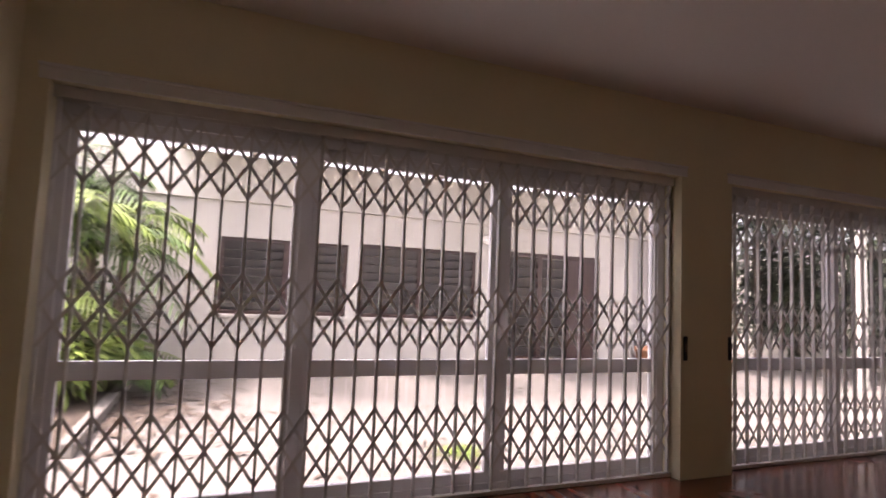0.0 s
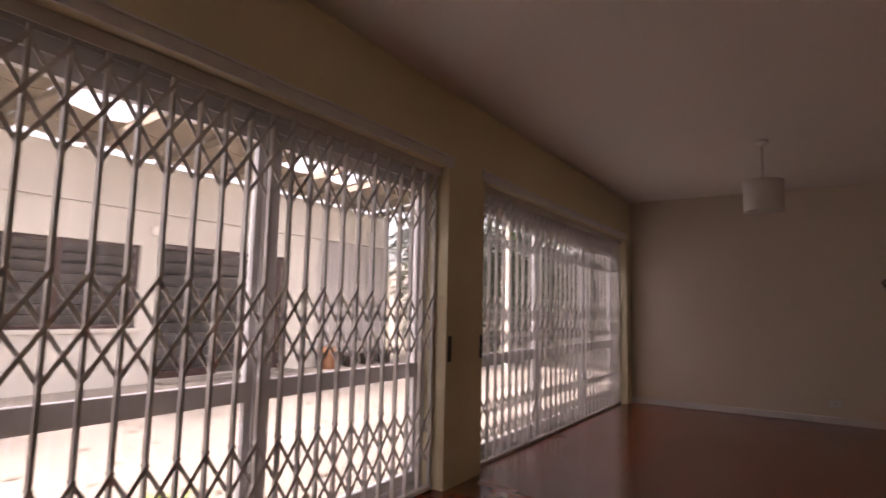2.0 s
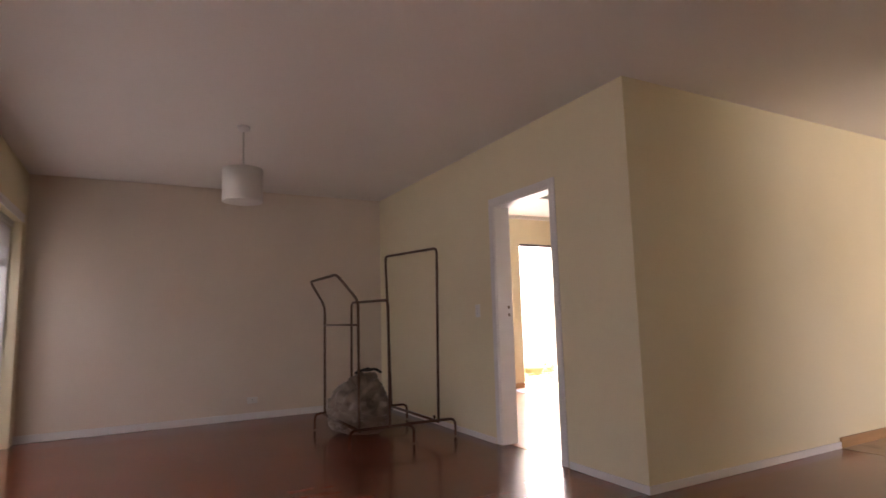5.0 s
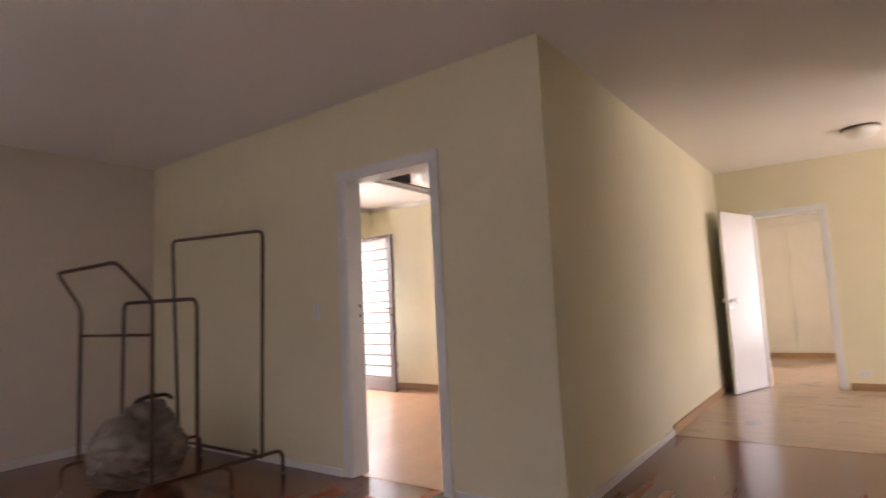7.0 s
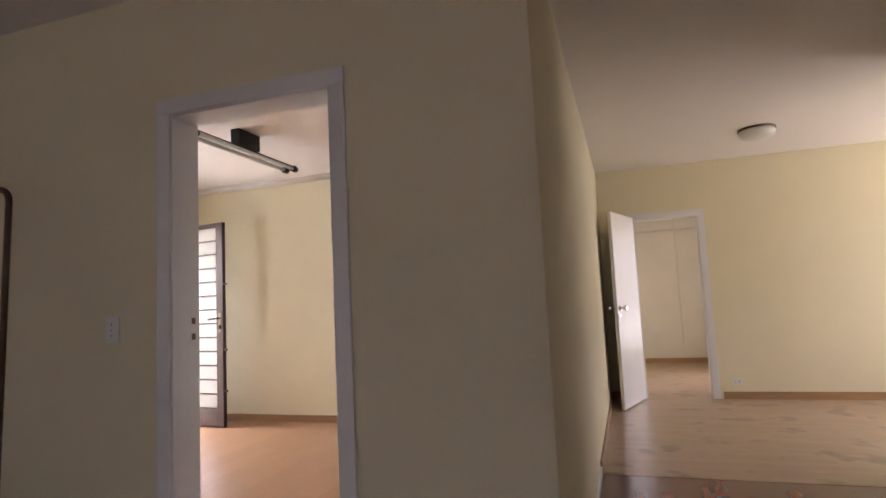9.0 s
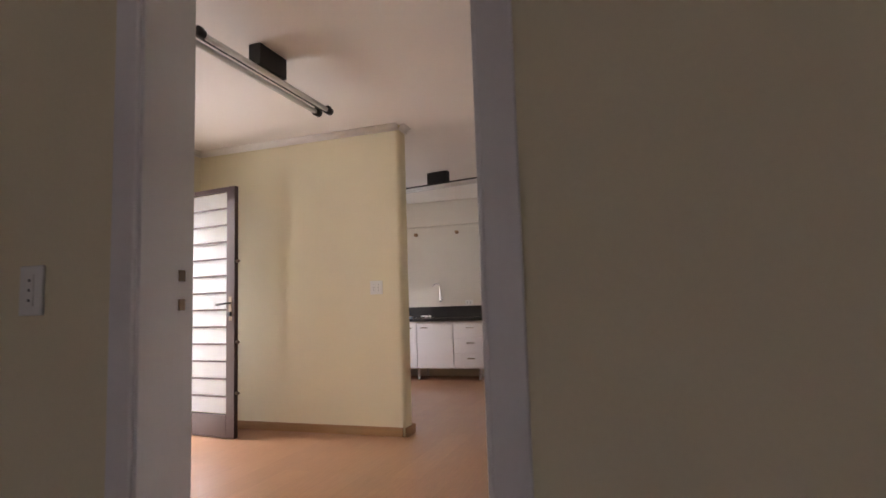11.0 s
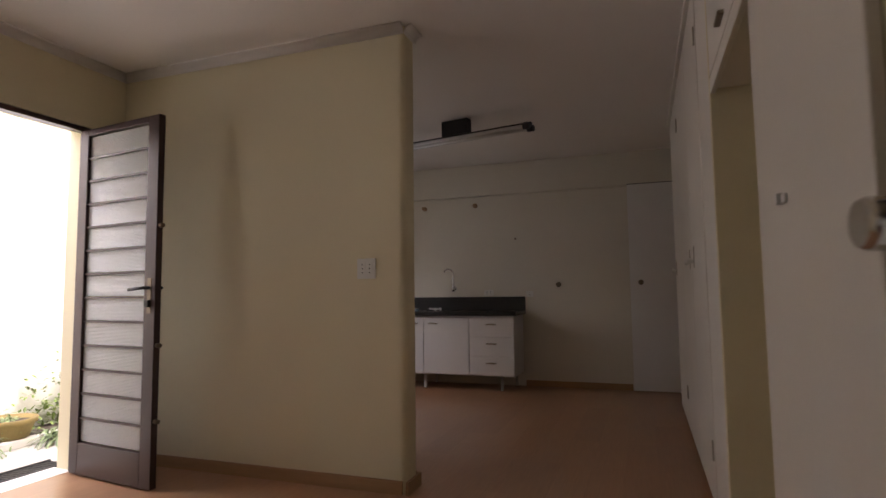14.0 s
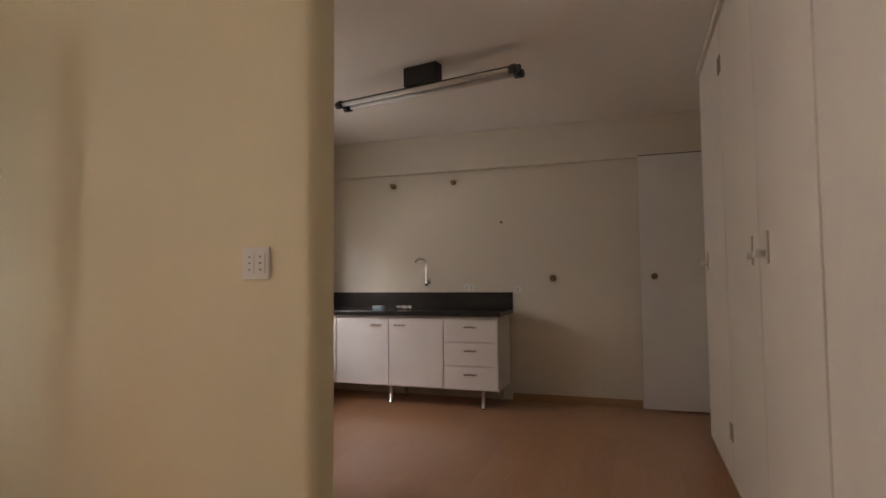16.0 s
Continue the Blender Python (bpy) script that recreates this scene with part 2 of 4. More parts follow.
def tube(bm, pts, r, seg=8, caps=True):
    """A round bar along points."""
    pts = [Vector(p) for p in pts]
    rings = []
    up = None
    for i, p in enumerate(pts):
        d = (pts[min(i + 1, len(pts) - 1)] - pts[max(i - 1, 0)]).normalized()
        if up is None:
            up = d.orthogonal().normalized()
        up = (up - d * up.dot(d)).normalized()
        s = d.cross(up)
        rr = r[i] if isinstance(r, (list, tuple)) else r
        rings.append([bm.verts.new(p + (up * math.cos(a) + s * math.sin(a)) * rr) for a in [k * 2 * math.pi / seg for k in range(seg)]])
    for a, b in zip(rings, rings[1:]):
        for k in range(seg):
            f = bm.faces.new((a[k], a[(k + 1) % seg], b[(k + 1) % seg], b[k]))
            f.smooth = True
    if caps:
        bm.faces.new(rings[0][::-1])
        bm.faces.new(rings[-1])


def lathe(bm, prof, c, seg=24, m=None):
    """A turned shape: profile of (radius, height) about the vertical through c."""
    rings = []
    for r, z in prof:
        rings.append([bm.verts.new((m or Matrix()) @ Vector((c[0] + r * math.cos(k * 2 * math.pi / seg), c[1] + r * math.sin(k * 2 * math.pi / seg), c[2] + z))) for k in range(seg)])
    for a, b in zip(rings, rings[1:]):
        for k in range(seg):
            f = bm.faces.new((a[k], a[(k + 1) % seg], b[(k + 1) % seg], b[k]))
            f.smooth = True
    bm.faces.new(rings[0][::-1])
    bm.faces.new(rings[-1])


def rounded(pts, r, n=5):
    """A polyline with its inner corners rounded."""
    pts = [Vector(p) for p in pts]
    out = [pts[0]]
    for a, b, c in zip(pts, pts[1:], pts[2:]):
        u, v = (a - b), (c - b)
        k = min(r, u.length * 0.45, v.length * 0.45)
        p, q = b + u.normalized() * k, b + v.normalized() * k
        for i in range(n + 1):
            t = i / n
            out.append(p * (1 - t) ** 2 + b * 2 * t * (1 - t) + q * t * t)
    return out + [pts[-1]]


def finish(bm, name, material, bevel=0.0):
    if bevel:
        bmesh.ops.bevel(bm, geom=list(bm.edges), offset=bevel, segments=2, profile=0.5, affect='EDGES', clamp_overlap=True)
    bmesh.ops.recalc_face_normals(bm, faces=bm.faces)
    me = bpy.data.meshes.new(name)
    bm.to_mesh(me)
    bm.free()
    me.materials.append(material)
    return me


def part(name, bm, material, parent=None, label="", bevel=0.0):
    ob = new(name, finish(bm, name, material, bevel))
    if parent is not None:
        ob.parent = parent
        ob.matrix_parent_inverse = parent.matrix_basis.inverted()
    if label:
        ob["label"] = label
    return ob


def piece(name, me, parent, m):
    ob = new(name, me)
    ob.parent = parent
    ob.matrix_basis = m
    return ob


def boxes(name, bxs, material, parent=None, label="", bevel=0.0, m=None):
    bm = bmesh.new()
    for b in bxs:
        box(bm, *b, m=m)
    return part(name, bm, material, parent, label, bevel)


def thing(name, label, category, group="", kind=""):
    return tagged(new(name), label, category, group, kind)


def structure(name, bxs, material, label, category, bevel=0.0):
    return tagged(boxes(name, bxs, material, None, "", bevel), label, category, "", "structure")


def wall_y(y0, y1, xa, xb, z1, holes, z0=0.0):
    """Boxes of a wall along x, with holes (x0, x1, z0, z1)."""
    out, x = [], xa
    for a, b, c, d in sorted(holes):
        out.append((x, a, y0, y1, z0, z1))
        if c > z0 + 0.001:
            out.append((a, b, y0, y1, z0, c))
        if d < z1:
            out.append((a, b, y0, y1, d, z1))
        x = b
    out.append((x, xb, y0, y1, z0, z1))
    return out


def wall_x(x0, x1, ya, yb, z1, holes, z0=0.0):
    return [(c, d, a, b, e, f) for a, b, c, d, e, f in wall_y(x0, x1, ya, yb, z1, holes, z0)]


# ---- plan ----
H = 2.60                      # ceiling
XW, XO = -2.475, -2.73        # window wall, inner and outer face
YS = 0.30                     # near end wall
YE = 8.62                     # far end of the living room
XD, XK = 1.243, 1.39          # wall with the kitchen doorway
YC, YB = 4.405, 4.545         # wall beside the worn-floor room
XF = 6.11                     # far wall of the worn-floor room
YN = 8.88                     # kitchen outer wall, inner face
XP, XQ = 4.61, 4.77           # kitchen partition
YP = 6.785
XS = 8.24                     # sink wall
YG = 5.28                     # cupboard fronts
XT = 3.30                     # change of floor
G1, G2 = (0.42, 4.17), (4.65, 8.42)
GT = 2.085

structure("wall_window", wall_x(XO, XW, YS, YE, H, [(G1[0], G1[1], 0, GT), (G2[0], G2[1], 0, GT)]), M_CREAM, "cream painted wall with two wide barred openings", "wall")
structure("wall_near", wall_y(YS - 0.2, YS, XO, XF + 0.15, H, [(4.35, 5.65, 0.9, 2.1)]), M_CREAM, "cream painted end wall beside the barred opening", "wall")
structure("wall_end", [(XO, XK, YE, YE + 0.2, 0, H)], M_ENDWALL, "warm off-white painted end wall of the living room", "wall")
structure("wall_doorway", wall_x(XD, XK, YC, YE, H, [(5.172, 5.965, 0, 2.045)]), M_CREAM, "cream painted wall with a kitchen doorway", "wall", )
structure("wall_side", [(XK, XF, YC, YB, 0, H)], M_CREAM, "cream painted wall running to the far room", "wall")
structure("wall_far", wall_x(XF, XF + 0.15, YS, YC + 0.2, H, [(3.335, 4.035, 0, 2.02)]), M_CREAM, "cream painted wall with a white framed doorway", "wall")
structure("wall_stub", [(3.55, 3.70, YS, 2.28, 0, H)], M_CREAM, "cream painted dividing wall between two rooms", "wall")
structure("wall_kitchen_outer", wall_y(YN, YN + 0.2, XK, XS + 0.2, H, [(2.45, 3.385, 1.255, 2.16), (3.64, 4.37, 0, 2.165), (5.6, 7.5, 1.12, 2.15)]), M_CREAM, "cream painted kitchen wall with window and open door", "wall")
structure("wall_kitchen_right", [(XK, XS, YB, YB + 0.1, 0, H), (XK, 2.58, YB + 0.1, 5.12, 0, H)], M_CREAM, "cream painted wall behind the cupboards", "wall")
structure("wall_sink", wall_x(XS, XS + 0.2, YB, YN, H, []), M_WHITE_WALL, "off-white painted wall behind the kitchen sink", "wall")
structure("beam", [(XS - 0.07, XS - 0.001, YB + 0.1, YN, 2.225, H)], M_WHITE_WALL, "off-white shallow beam above the kitchen sink", "beam", 0.006)
bm = bmesh.new()
box(bm, XP, XQ, YP, YN + 0.001, 0, H)
bmesh.ops.bevel(bm, geom=[e for e in bm.edges if abs(e.verts[0].co.z - e.verts[1].co.z) > 1 and e.verts[0].co.y < 7], offset=0.035, segments=5, profile=0.5, affect='EDGES')
tagged(part("wall_partition", bm, M_CREAM), "cream painted partition with a rounded corner", "wall", "", "structure")
structure("ceiling", [(XO, XS + 0.2, YS - 0.2, YN + 0.2, H, H + 0.15)], M_CEIL, "white painted plaster ceiling", "ceiling")
structure("floor", [(XO, XT, YS - 0.2, YE + 0.2, -0.12, 0.0)], M_PARQUET, "dark red polished parquet floor", "floor")
structure("floor_far_room", [(XT, 10.2, YS - 0.2, YB, -0.12, 0.002)], M_WORN, "worn pale wooden floor with scuffed stains", "floor")
structure("floor_kitchen", [(XT - 1.98, XS, YB, YN + 0.06, -0.12, 0.003)], M_LAMINATE, "honey brown laminate kitchen floor", "floor")
# the opening in the corridor's side wall is unseen, added for light
structure("corridor_walls", [(XF + 0.15, 10.0, YC + 0.2, YC + 0.3, 0, H), *wall_y(2.6, 2.7, XF + 0.15, 10.0, H, [(7.0, 8.2, 0.4, 2.1)]), (10.0, 10.1, 2.6, YC + 0.3, 0, H)], M_CREAM, "pale corridor walls beyond the doorway", "wall")
structure("corridor_ceiling", [(XS + 0.2, 10.1, 2.6, YC + 0.3, H, H + 0.15)], M_CEIL, "white corridor ceiling", "ceiling")

# skirting boards
structure("baseboard", [(XW, XD - 0.014, YE - 0.014, YE - 0.001, 0, 0.075), (XD - 0.014, XD - 0.001, 6.04, YE - 0.014, 0, 0.05), (XD - 0.014, XD - 0.001, YC - 0.014, 5.10, 0, 0.05), (XD, XT, YC - 0.014, YC - 0.001, 0, 0.05)], M_WHITE, "white painted skirting board in the living room", "skirting", 0.003)
structure("trim", [(XT, XF - 0.014, YC - 0.016, YC - 0.001, 0, 0.08), (XF - 0.016, XF - 0.001, YS, 3.25, 0, 0.08), (XF - 0.016, XF - 0.001, 4.12, YC - 0.016, 0, 0.08)], M_SKIRT, "honey wooden skirting in the worn-floor room", "skirting", 0.003)
structure("trim_kitchen", [(XP - 0.016, XP - 0.001, YP + 0.02, YN - 0.016, 0, 0.075), (XP - 0.016, XQ + 0.016, YP - 0.016, YP - 0.001, 0, 0.075), (XQ + 0.001, XQ + 0.016, YP, YN, 0, 0.075),
          (4.38, XP - 0.016, YN - 0.016, YN - 0.001, 0, 0.075), (XK, 3.63, YN - 0.016, YN - 0.001, 0, 0.075), (XS - 0.016, XS - 0.001, 5.7, 6.86, 0, 0.07)], M_SKIRT, "honey wooden skirting along the kitchen walls", "skirting", 0.004)
# plaster cornice round the first kitchen bay
bm = bmesh.new()
for x0, y0, x1, y1, nx, ny in ((XP, YP, XP, YN, -1, 0), (XK, YN, XP, YN, 0, -1), (XQ, YP, XP, YP, 0, -1)):
    prev = None
    for k in range(7):
        a = k / 6 * math.pi / 2
        o, z = 0.05 * (1 - math.sin(a)), H - 0.05 * (1 - math.cos(a))
        row = [bm.verts.new((x0 + nx * o, y0 + ny * o, z - 0.001)), bm.verts.new((x1 + nx * o, y1 + ny * o, z - 0.001))]
        if prev:
            bm.faces.new((*prev, row[1], row[0])).smooth = True
        prev = row
_co = tagged(part("trim_cornice", bm, M_CEIL), "white plaster cornice along the kitchen ceiling", "cornice", "", "structure")
_so = _co.modifiers.new("solid", 'SOLIDIFY')
_so.thickness = 0.008


# painted timber casing round the barred openings
for ya0, ya1 in (G1, G2):
    structure("trim_opening", [(XW + 0.001, XW + 0.010, ya0 - 0.045, ya1 + 0.045, GT - 0.004, GT + 0.055), (XW + 0.001, XW + 0.015, ya0 - 0.05, ya1 + 0.05, GT + 0.056, GT + 0.072)], M_WHITE, "off-white painted casing above the barred opening", "trim", 0.004)


# ---- folding security grilles ----
def grille(y0, y1, n, lock_y):
    g = thing("folding_grille", "grey-white folding steel security grille, drawn closed across the opening", "security grille", "folding grilles")
    x = -2.575
    sp = (y1 - y0) / n
    bm = bmesh.new()
    box(bm, -0.012, 0.012, -0.007, -0.002, 0.03, GT - 0.055)
    box(bm, -0.012, 0.012, 0.002, 0.007, 0.03, GT - 0.055)
    box(bm, -0.012, -0.009, -0.002, 0.002, 0.03, GT - 0.055)
    bar = finish(bm, "bar", M_GRILLE)
    for i in range(n + 1):
        piece("bar", bar, g, Matrix.Translation((x, y0 + i * sp, 0)))
    bands = ((1.64, 2.00), (0.87, 1.24), (0.17, 0.54))
    meshes = {}
    for zb, zt in bands:
        h = zt - zb
        for s in (1, -1):
            for span in (2, 1):
                k = (round(h, 3), s, span)
                if k not in meshes:
                    bm = bmesh.new()
                    L, Z = sp * span, h * span / 2
                    a = math.atan2(Z * s, L)
                    d = math.hypot(L, Z) + 0.014
                    m = Matrix.Rotation(a, 4, 'X')
                    box(bm, -0.002, 0.002, -d / 2, d / 2, -0.0085, 0.0085, m=m)
                    meshes[k] = finish(bm, "strip", M_GRILLE)
        for s in (1, -1):
            xo = x + 0.0155 * s
            for i in range(n - 1):
                piece("strip", meshes[(round(h, 3), s, 2)], g, Matrix.Translation((xo, y0 + (i + 1) * sp, (zb + zt) / 2)))
            piece("strip", meshes[(round(h, 3), s, 1)], g, Matrix.Translation((xo, y0 + 0.5 * sp, zb + h * (0.75 if s > 0 else 0.25))))
            piece("strip", meshes[(round(h, 3), s, 1)], g, Matrix.Translation((xo, y1 - 0.5 * sp, zb + h * (0.25 if s > 0 else 0.75))))
    for tb in [(x - 0.035, x + 0.035, y0 - 0.02, y1 + 0.02, GT - 0.018, GT - 0.002), (x - 0.035, x - 0.029, y0 - 0.02, y1 + 0.02, GT - 0.06, GT - 0.018), (x + 0.029, x + 0.035, y0 - 0.02, y1 + 0.02, GT - 0.06, GT - 0.018), (x + 0.008, x + 0.012, y0 - 0.02, y1 + 0.02, GT - 0.05, GT - 0.018)]:
        boxes("top_track", [tb], M_GRILLE, g, "steel top track")
    boxes("bottom_track", [(x - 0.02, x + 0.02, y0 - 0.02, y1 + 0.02, 0.002, 0.028)], M_GRILLE, g, "", 0.003)
    return g


grille(G1[0] + 0.02, G1[1] - 0.02, 30, 4.2)
grille(G2[0] + 0.02, G2[1] - 0.02, 30, 4.64)
for yy in (4.205, 4.622):
    lk = thing("lock_plate", "small dark metal lock plate screwed to the pillar", "lock", "pillar locks")
    boxes("plate", [(XW + 0.001, XW + 0.012, yy - 0.016, yy + 0.016, 0.80, 0.965)], M_BLACK, lk, "", 0.003)
    boxes("slot", [(XW + 0.012, XW + 0.016, yy - 0.004, yy + 0.004, 0.86, 0.91)], M_BRONZE, lk)


# ---- aluminium sliding doors behind the grilles ----
def sliding_door(y0, y1, mulls, group):
    d = thing("sliding_door", "aluminium framed glass sliding door, closed behind the grille", "glass door", group)
    x0, x1 = -2.695, -2.65
    boxes("outer_frame", [(x0 - 0.02, x1 + 0.015, y0 + 0.002, y1 - 0.002, 0.004, 0.05), (x0 - 0.02, x1 + 0.015, y0 + 0.002, y1 - 0.002, GT - 0.11, GT - 0.004), (x0 - 0.02, x1 + 0.015, y0 + 0.002, y0 + 0.06, 0.05, GT - 0.11), (x0 - 0.02, x1 + 0.015, y1 - 0.06, y1 - 0.002, 0.05, GT - 0.11)], M_ALU, d, "", 0.002)
    ys = [y0 + 0.06] + list(mulls) + [y1 - 0.06]
    for a, b in zip(ys, ys[1:]):
        la, lb = a + (0.035 if a != ys[0] else 0), b - (0.035 if b != ys[-1] else 0)
        s = part("sash", bmesh.new(), M_ALU, d)
        bm = bmesh.new()
        for bx in ((x0, x1, la, lb, 0.05, 0.11), (x0, x1, la, lb, GT - 0.175, GT - 0.11), (x0, x1, la, lb, 0.70, 0.79), (x0 + 0.004, x1 - 0.004, la, la + 0.035, 0.11, GT - 0.175), (x0 + 0.004, x1 - 0.004, lb - 0.035, lb, 0.11, GT - 0.175)):
            box(bm, *bx)
        bm.to_mesh(s.data)
        bm.free()
        for z0, z1 in ((0.11, 0.70), (0.79, GT - 0.175)):
            p = boxes("pane", [(x0 + 0.018, x0 + 0.024, la + 0.03, lb - 0.03, z0 - 0.008, z1 + 0.008)], M_GLASS, s, "clear glass pane")
            p.visible_shadow = False
    for yy in mulls:
        boxes("mullion", [(x0 - 0.012, x1 + 0.012, yy - 0.035, yy + 0.035, 0.05, GT - 0.11)], M_ALU, d, "", 0.003)
    return d


sliding_door(*G1, (1.62, 2.85), "sliding doors")
sliding_door(*G2, (6.03, 7.3), "sliding doors")

# ---- doorway frames and doors ----
def door_frame(name, axis, p0, p1, a0, a1, top, label, w=0.065, proud=0.014, t=0.022):
    """White frame lining an opening in a wall between p0 and p1, with casings on both faces."""
    d = tagged(new(name), label, "door frame", "", "structure")
    def bx(pa, pb, sa, sb, z0, z1):
        return (pa, pb, sa, sb, z0, z1) if axis == 'x' else (sa, sb, pa, pb, z0, z1)
    boxes("lining", [bx(p0 - 0.002, p1 + 0.002, a0 + 0.001, a0 + t, 0.004, top - 0.001), bx(p0 - 0.002, p1 + 0.002, a1 - t, a1 - 0.001, 0.004, top - 0.001), bx(p0 - 0.002, p1 + 0.002, a0 + t, a1 - t, top - t, top - 0.001)], M_WHITE, d, "", 0.002)
    for q0, q1 in ((p0 - proud, p0 - 0.001), (p1 + 0.001, p1 + proud)):
        boxes("casing", [bx(q0, q1, a0 - w + 0.012, a0 + 0.012, 0.004, top - 0.012), bx(q0, q1, a1 - 0.012, a1 + w - 0.012, 0.004, top - 0.012), bx(q0, q1, a0 - w + 0.012, a1 + w - 0.012, top - 0.012, top + w - 0.012)], M_WHITE, d, "", 0.004)
    return d


_df = door_frame("door_frame_1", 'x', XD, XK, 5.172, 5.965, 2.045, "white painted wooden frame of the kitchen doorway")
for zz in (1.135, 1.068):
    boxes("strike_plate", [(1.345, 1.362, 5.938, 5.9425, zz, zz + 0.026)], M_BRONZE, _df, "dark metal strike plate")
door_frame("door_frame_2", 'x', XF, XF + 0.15, 3.335, 4.035, 2.02, "white painted wooden frame of the far doorway")


def knob_set(parent, m, mat_k):
    bm = bmesh.new()
    lathe(bm, [(0.026, 0), (0.026, 0.006), (0.010, 0.008), (0.009, 0.035), (0.020, 0.040), (0.027, 0.048), (0.028, 0.070), (0.024, 0.078)], (0, 0, 0), 16, m)
    return part("knob", bm, mat_k, parent, "round metal door knob")


def leaf_m(hx, hy, fx, fy):
    """Local frame of a door leaf: x from hinge to free edge, y its thickness."""
    v = Vector((fx - hx, fy - hy, 0))
    return Matrix.Translation((hx, hy, 0)) @ Matrix.Rotation(math.atan2(v.y, v.x), 4, 'Z'), v.length


# far room door, ajar
m, L = leaf_m(6.09, 4.03, 5.375, 4.255)
d = thing("door_far_room", "white painted flush wooden door standing open", "door")
boxes("leaf", [(0, L, -0.035, 0, 0.012, 2.03)], M_WHITE, d, "", 0.003, m)
for s in (1, -1):
    mm = m @ Matrix.Translation((L - 0.06, 0 if s > 0 else -0.035, 1.03)) @ Matrix.Rotation(radians(-90 * s), 4, 'X')
    knob_set(d, mm, M_CHROME)
    bm = bmesh.new()
    lathe(bm, [(0.018, 0), (0.016, 0.005)], (0, 0, 0), 12, m @ Matrix.Translation((L - 0.06, 0 if s > 0 else -0.035, 0.95)) @ Matrix.Rotation(radians(-90 * s), 4, 'X'))
    part("keyhole_rosette", bm, M_CHROME, d)

# kitchen door with a glazed upper half, folded back
m, L = leaf_m(1.43, 5.20, 2.50, 5.272)
d = thing("door_kitchen", "white wooden kitchen door with a mottled glass pane, open", "door")
boxes("leaf", [(0, L, -0.035, 0, 0.012, 1.20), (0, 0.20, -0.035, 0, 1.20, 2.03), (L - 0.035, L, -0.035, 0, 1.20, 2.03), (0.20, L - 0.035, -0.035, 0, 1.93, 2.03)], M_WHITE, d, "", 0.002, m)
boxes("glazing_bead", [(0.20, L - 0.035, -0.004, 0.012, 1.20, 1.235), (0.20, L - 0.035, -0.004, 0.012, 1.895, 1.93), (0.20, 0.235, -0.004, 0.012, 1.235, 1.895), (L - 0.085, L - 0.035, -0.004, 0.012, 1.235, 1.895)], M_BLACK, d, "dark rubber and metal glazing bead", 0.002, m)
boxes("pane", [(0.21, L - 0.045, -0.02, -0.015, 1.21, 1.92)], M_FROST, d, "mottled glass pane", 0, m)
knob_set(d, m @ Matrix.Translation((L - 0.045, 0, 1.14)) @ Matrix.Rotation(radians(-90), 4, 'X'), M_CHROME)
bm = bmesh.new()
lathe(bm, [(0.016, 0), (0.014, 0.005)], (0, 0, 0), 12, m @ Matrix.Translation((L - 0.045, 0, 1.055)) @ Matrix.Rotation(radians(-90), 4, 'X'))
part("keyhole_rosette", bm, M_CHROME, d)

# outer kitchen door: steel frame with ribbed glass louvres
m, L = leaf_m(4.345, 8.885, 4.255, 8.145)
d = thing("door_outer", "dark brown steel door with ribbed glass panes, open inwards", "door")
TOPZ = 2.13
boxes("stile", [(0, 0.075, -0.04, 0, 0.012, TOPZ)], M_DOORBROWN, d, "", 0.003, m)
boxes("stile", [(L - 0.095, L, -0.04, 0, 0.012, TOPZ)], M_DOORBROWN, d, "", 0.003, m)
boxes("rail", [(0.075, L - 0.095, -0.04, 0, 0.012, 0.20)], M_DOORBROWN, d, "", 0.003, m)
boxes("rail", [(0.075, L - 0.095, -0.04, 0, TOPZ - 0.04, TOPZ)], M_DOORBROWN, d, "", 0.003, m)
NP = 13
ph = (TOPZ - 0.04 - 0.20) / NP
bm = bmesh.new()
box(bm, 0.075, L - 0.095, -0.032, 0.014, -0.006, 0.006, m=Matrix())
me_bar = finish(bm, "glazing_bar", M_DOORBROWN)
bm = bmesh.new()
box(bm, 0.078, L - 0.098, -0.022, -0.017, 0.008, ph - 0.008, m=Matrix())
me_pane = finish(bm, "pane", M_RIB)
for i in range(NP):
    if i:
        piece("glazing_bar", me_bar, d, m @ Matrix.Translation((0, 0, 0.20 + i * ph)))
    piece("pane", me_pane, d, m @ Matrix.Translation((0, 0, 0.20 + i * ph))).visible_shadow = False
for s in (1, -1):
    f = 0 if s > 0 else -0.04
    bm = bmesh.new()
    box(bm, L - 0.062, L - 0.03, f - 0.004 if s < 0 else f, f if s < 0 else f + 0.004, 0.98, 1.18, m=m)
    pl = part("lock_plate", bm, M_BRONZE, d, "dull metal lock plate")
    bm = bmesh.new()
    tube(bm, [m @ Vector(p) for p in rounded([(L - 0.046, f, 1.125), (L - 0.046, f + 0.045 * s, 1.125), (L - 0.16, f + 0.05 * s, 1.115)], 0.02)], 0.009)
    part("lever_handle", bm, M_BLACK, d, "dark metal lever handle")
    boxes("lock_cylinder", [(L - 0.066, L - 0.030, min(f, f + 0.022 * s), max(f, f + 0.022 * s), 1.015, 1.055)], M_BLACK, d, "dark square lock cylinder", 0.004, m)
for zz in (0.38, 0.80, 1.48):
    bm = bmesh.new()
    tube(bm, [m @ Vector((L - 0.004, -0.02, zz)), m @ Vector((L + 0.03, -0.02, zz))], 0.013)
    part("bolt", bm, M_BRONZE, d, "small metal bolt")
fr = thing("door_frame_outer", "dark brown steel frame round the outer kitchen doorway", "door frame", "", "structure")
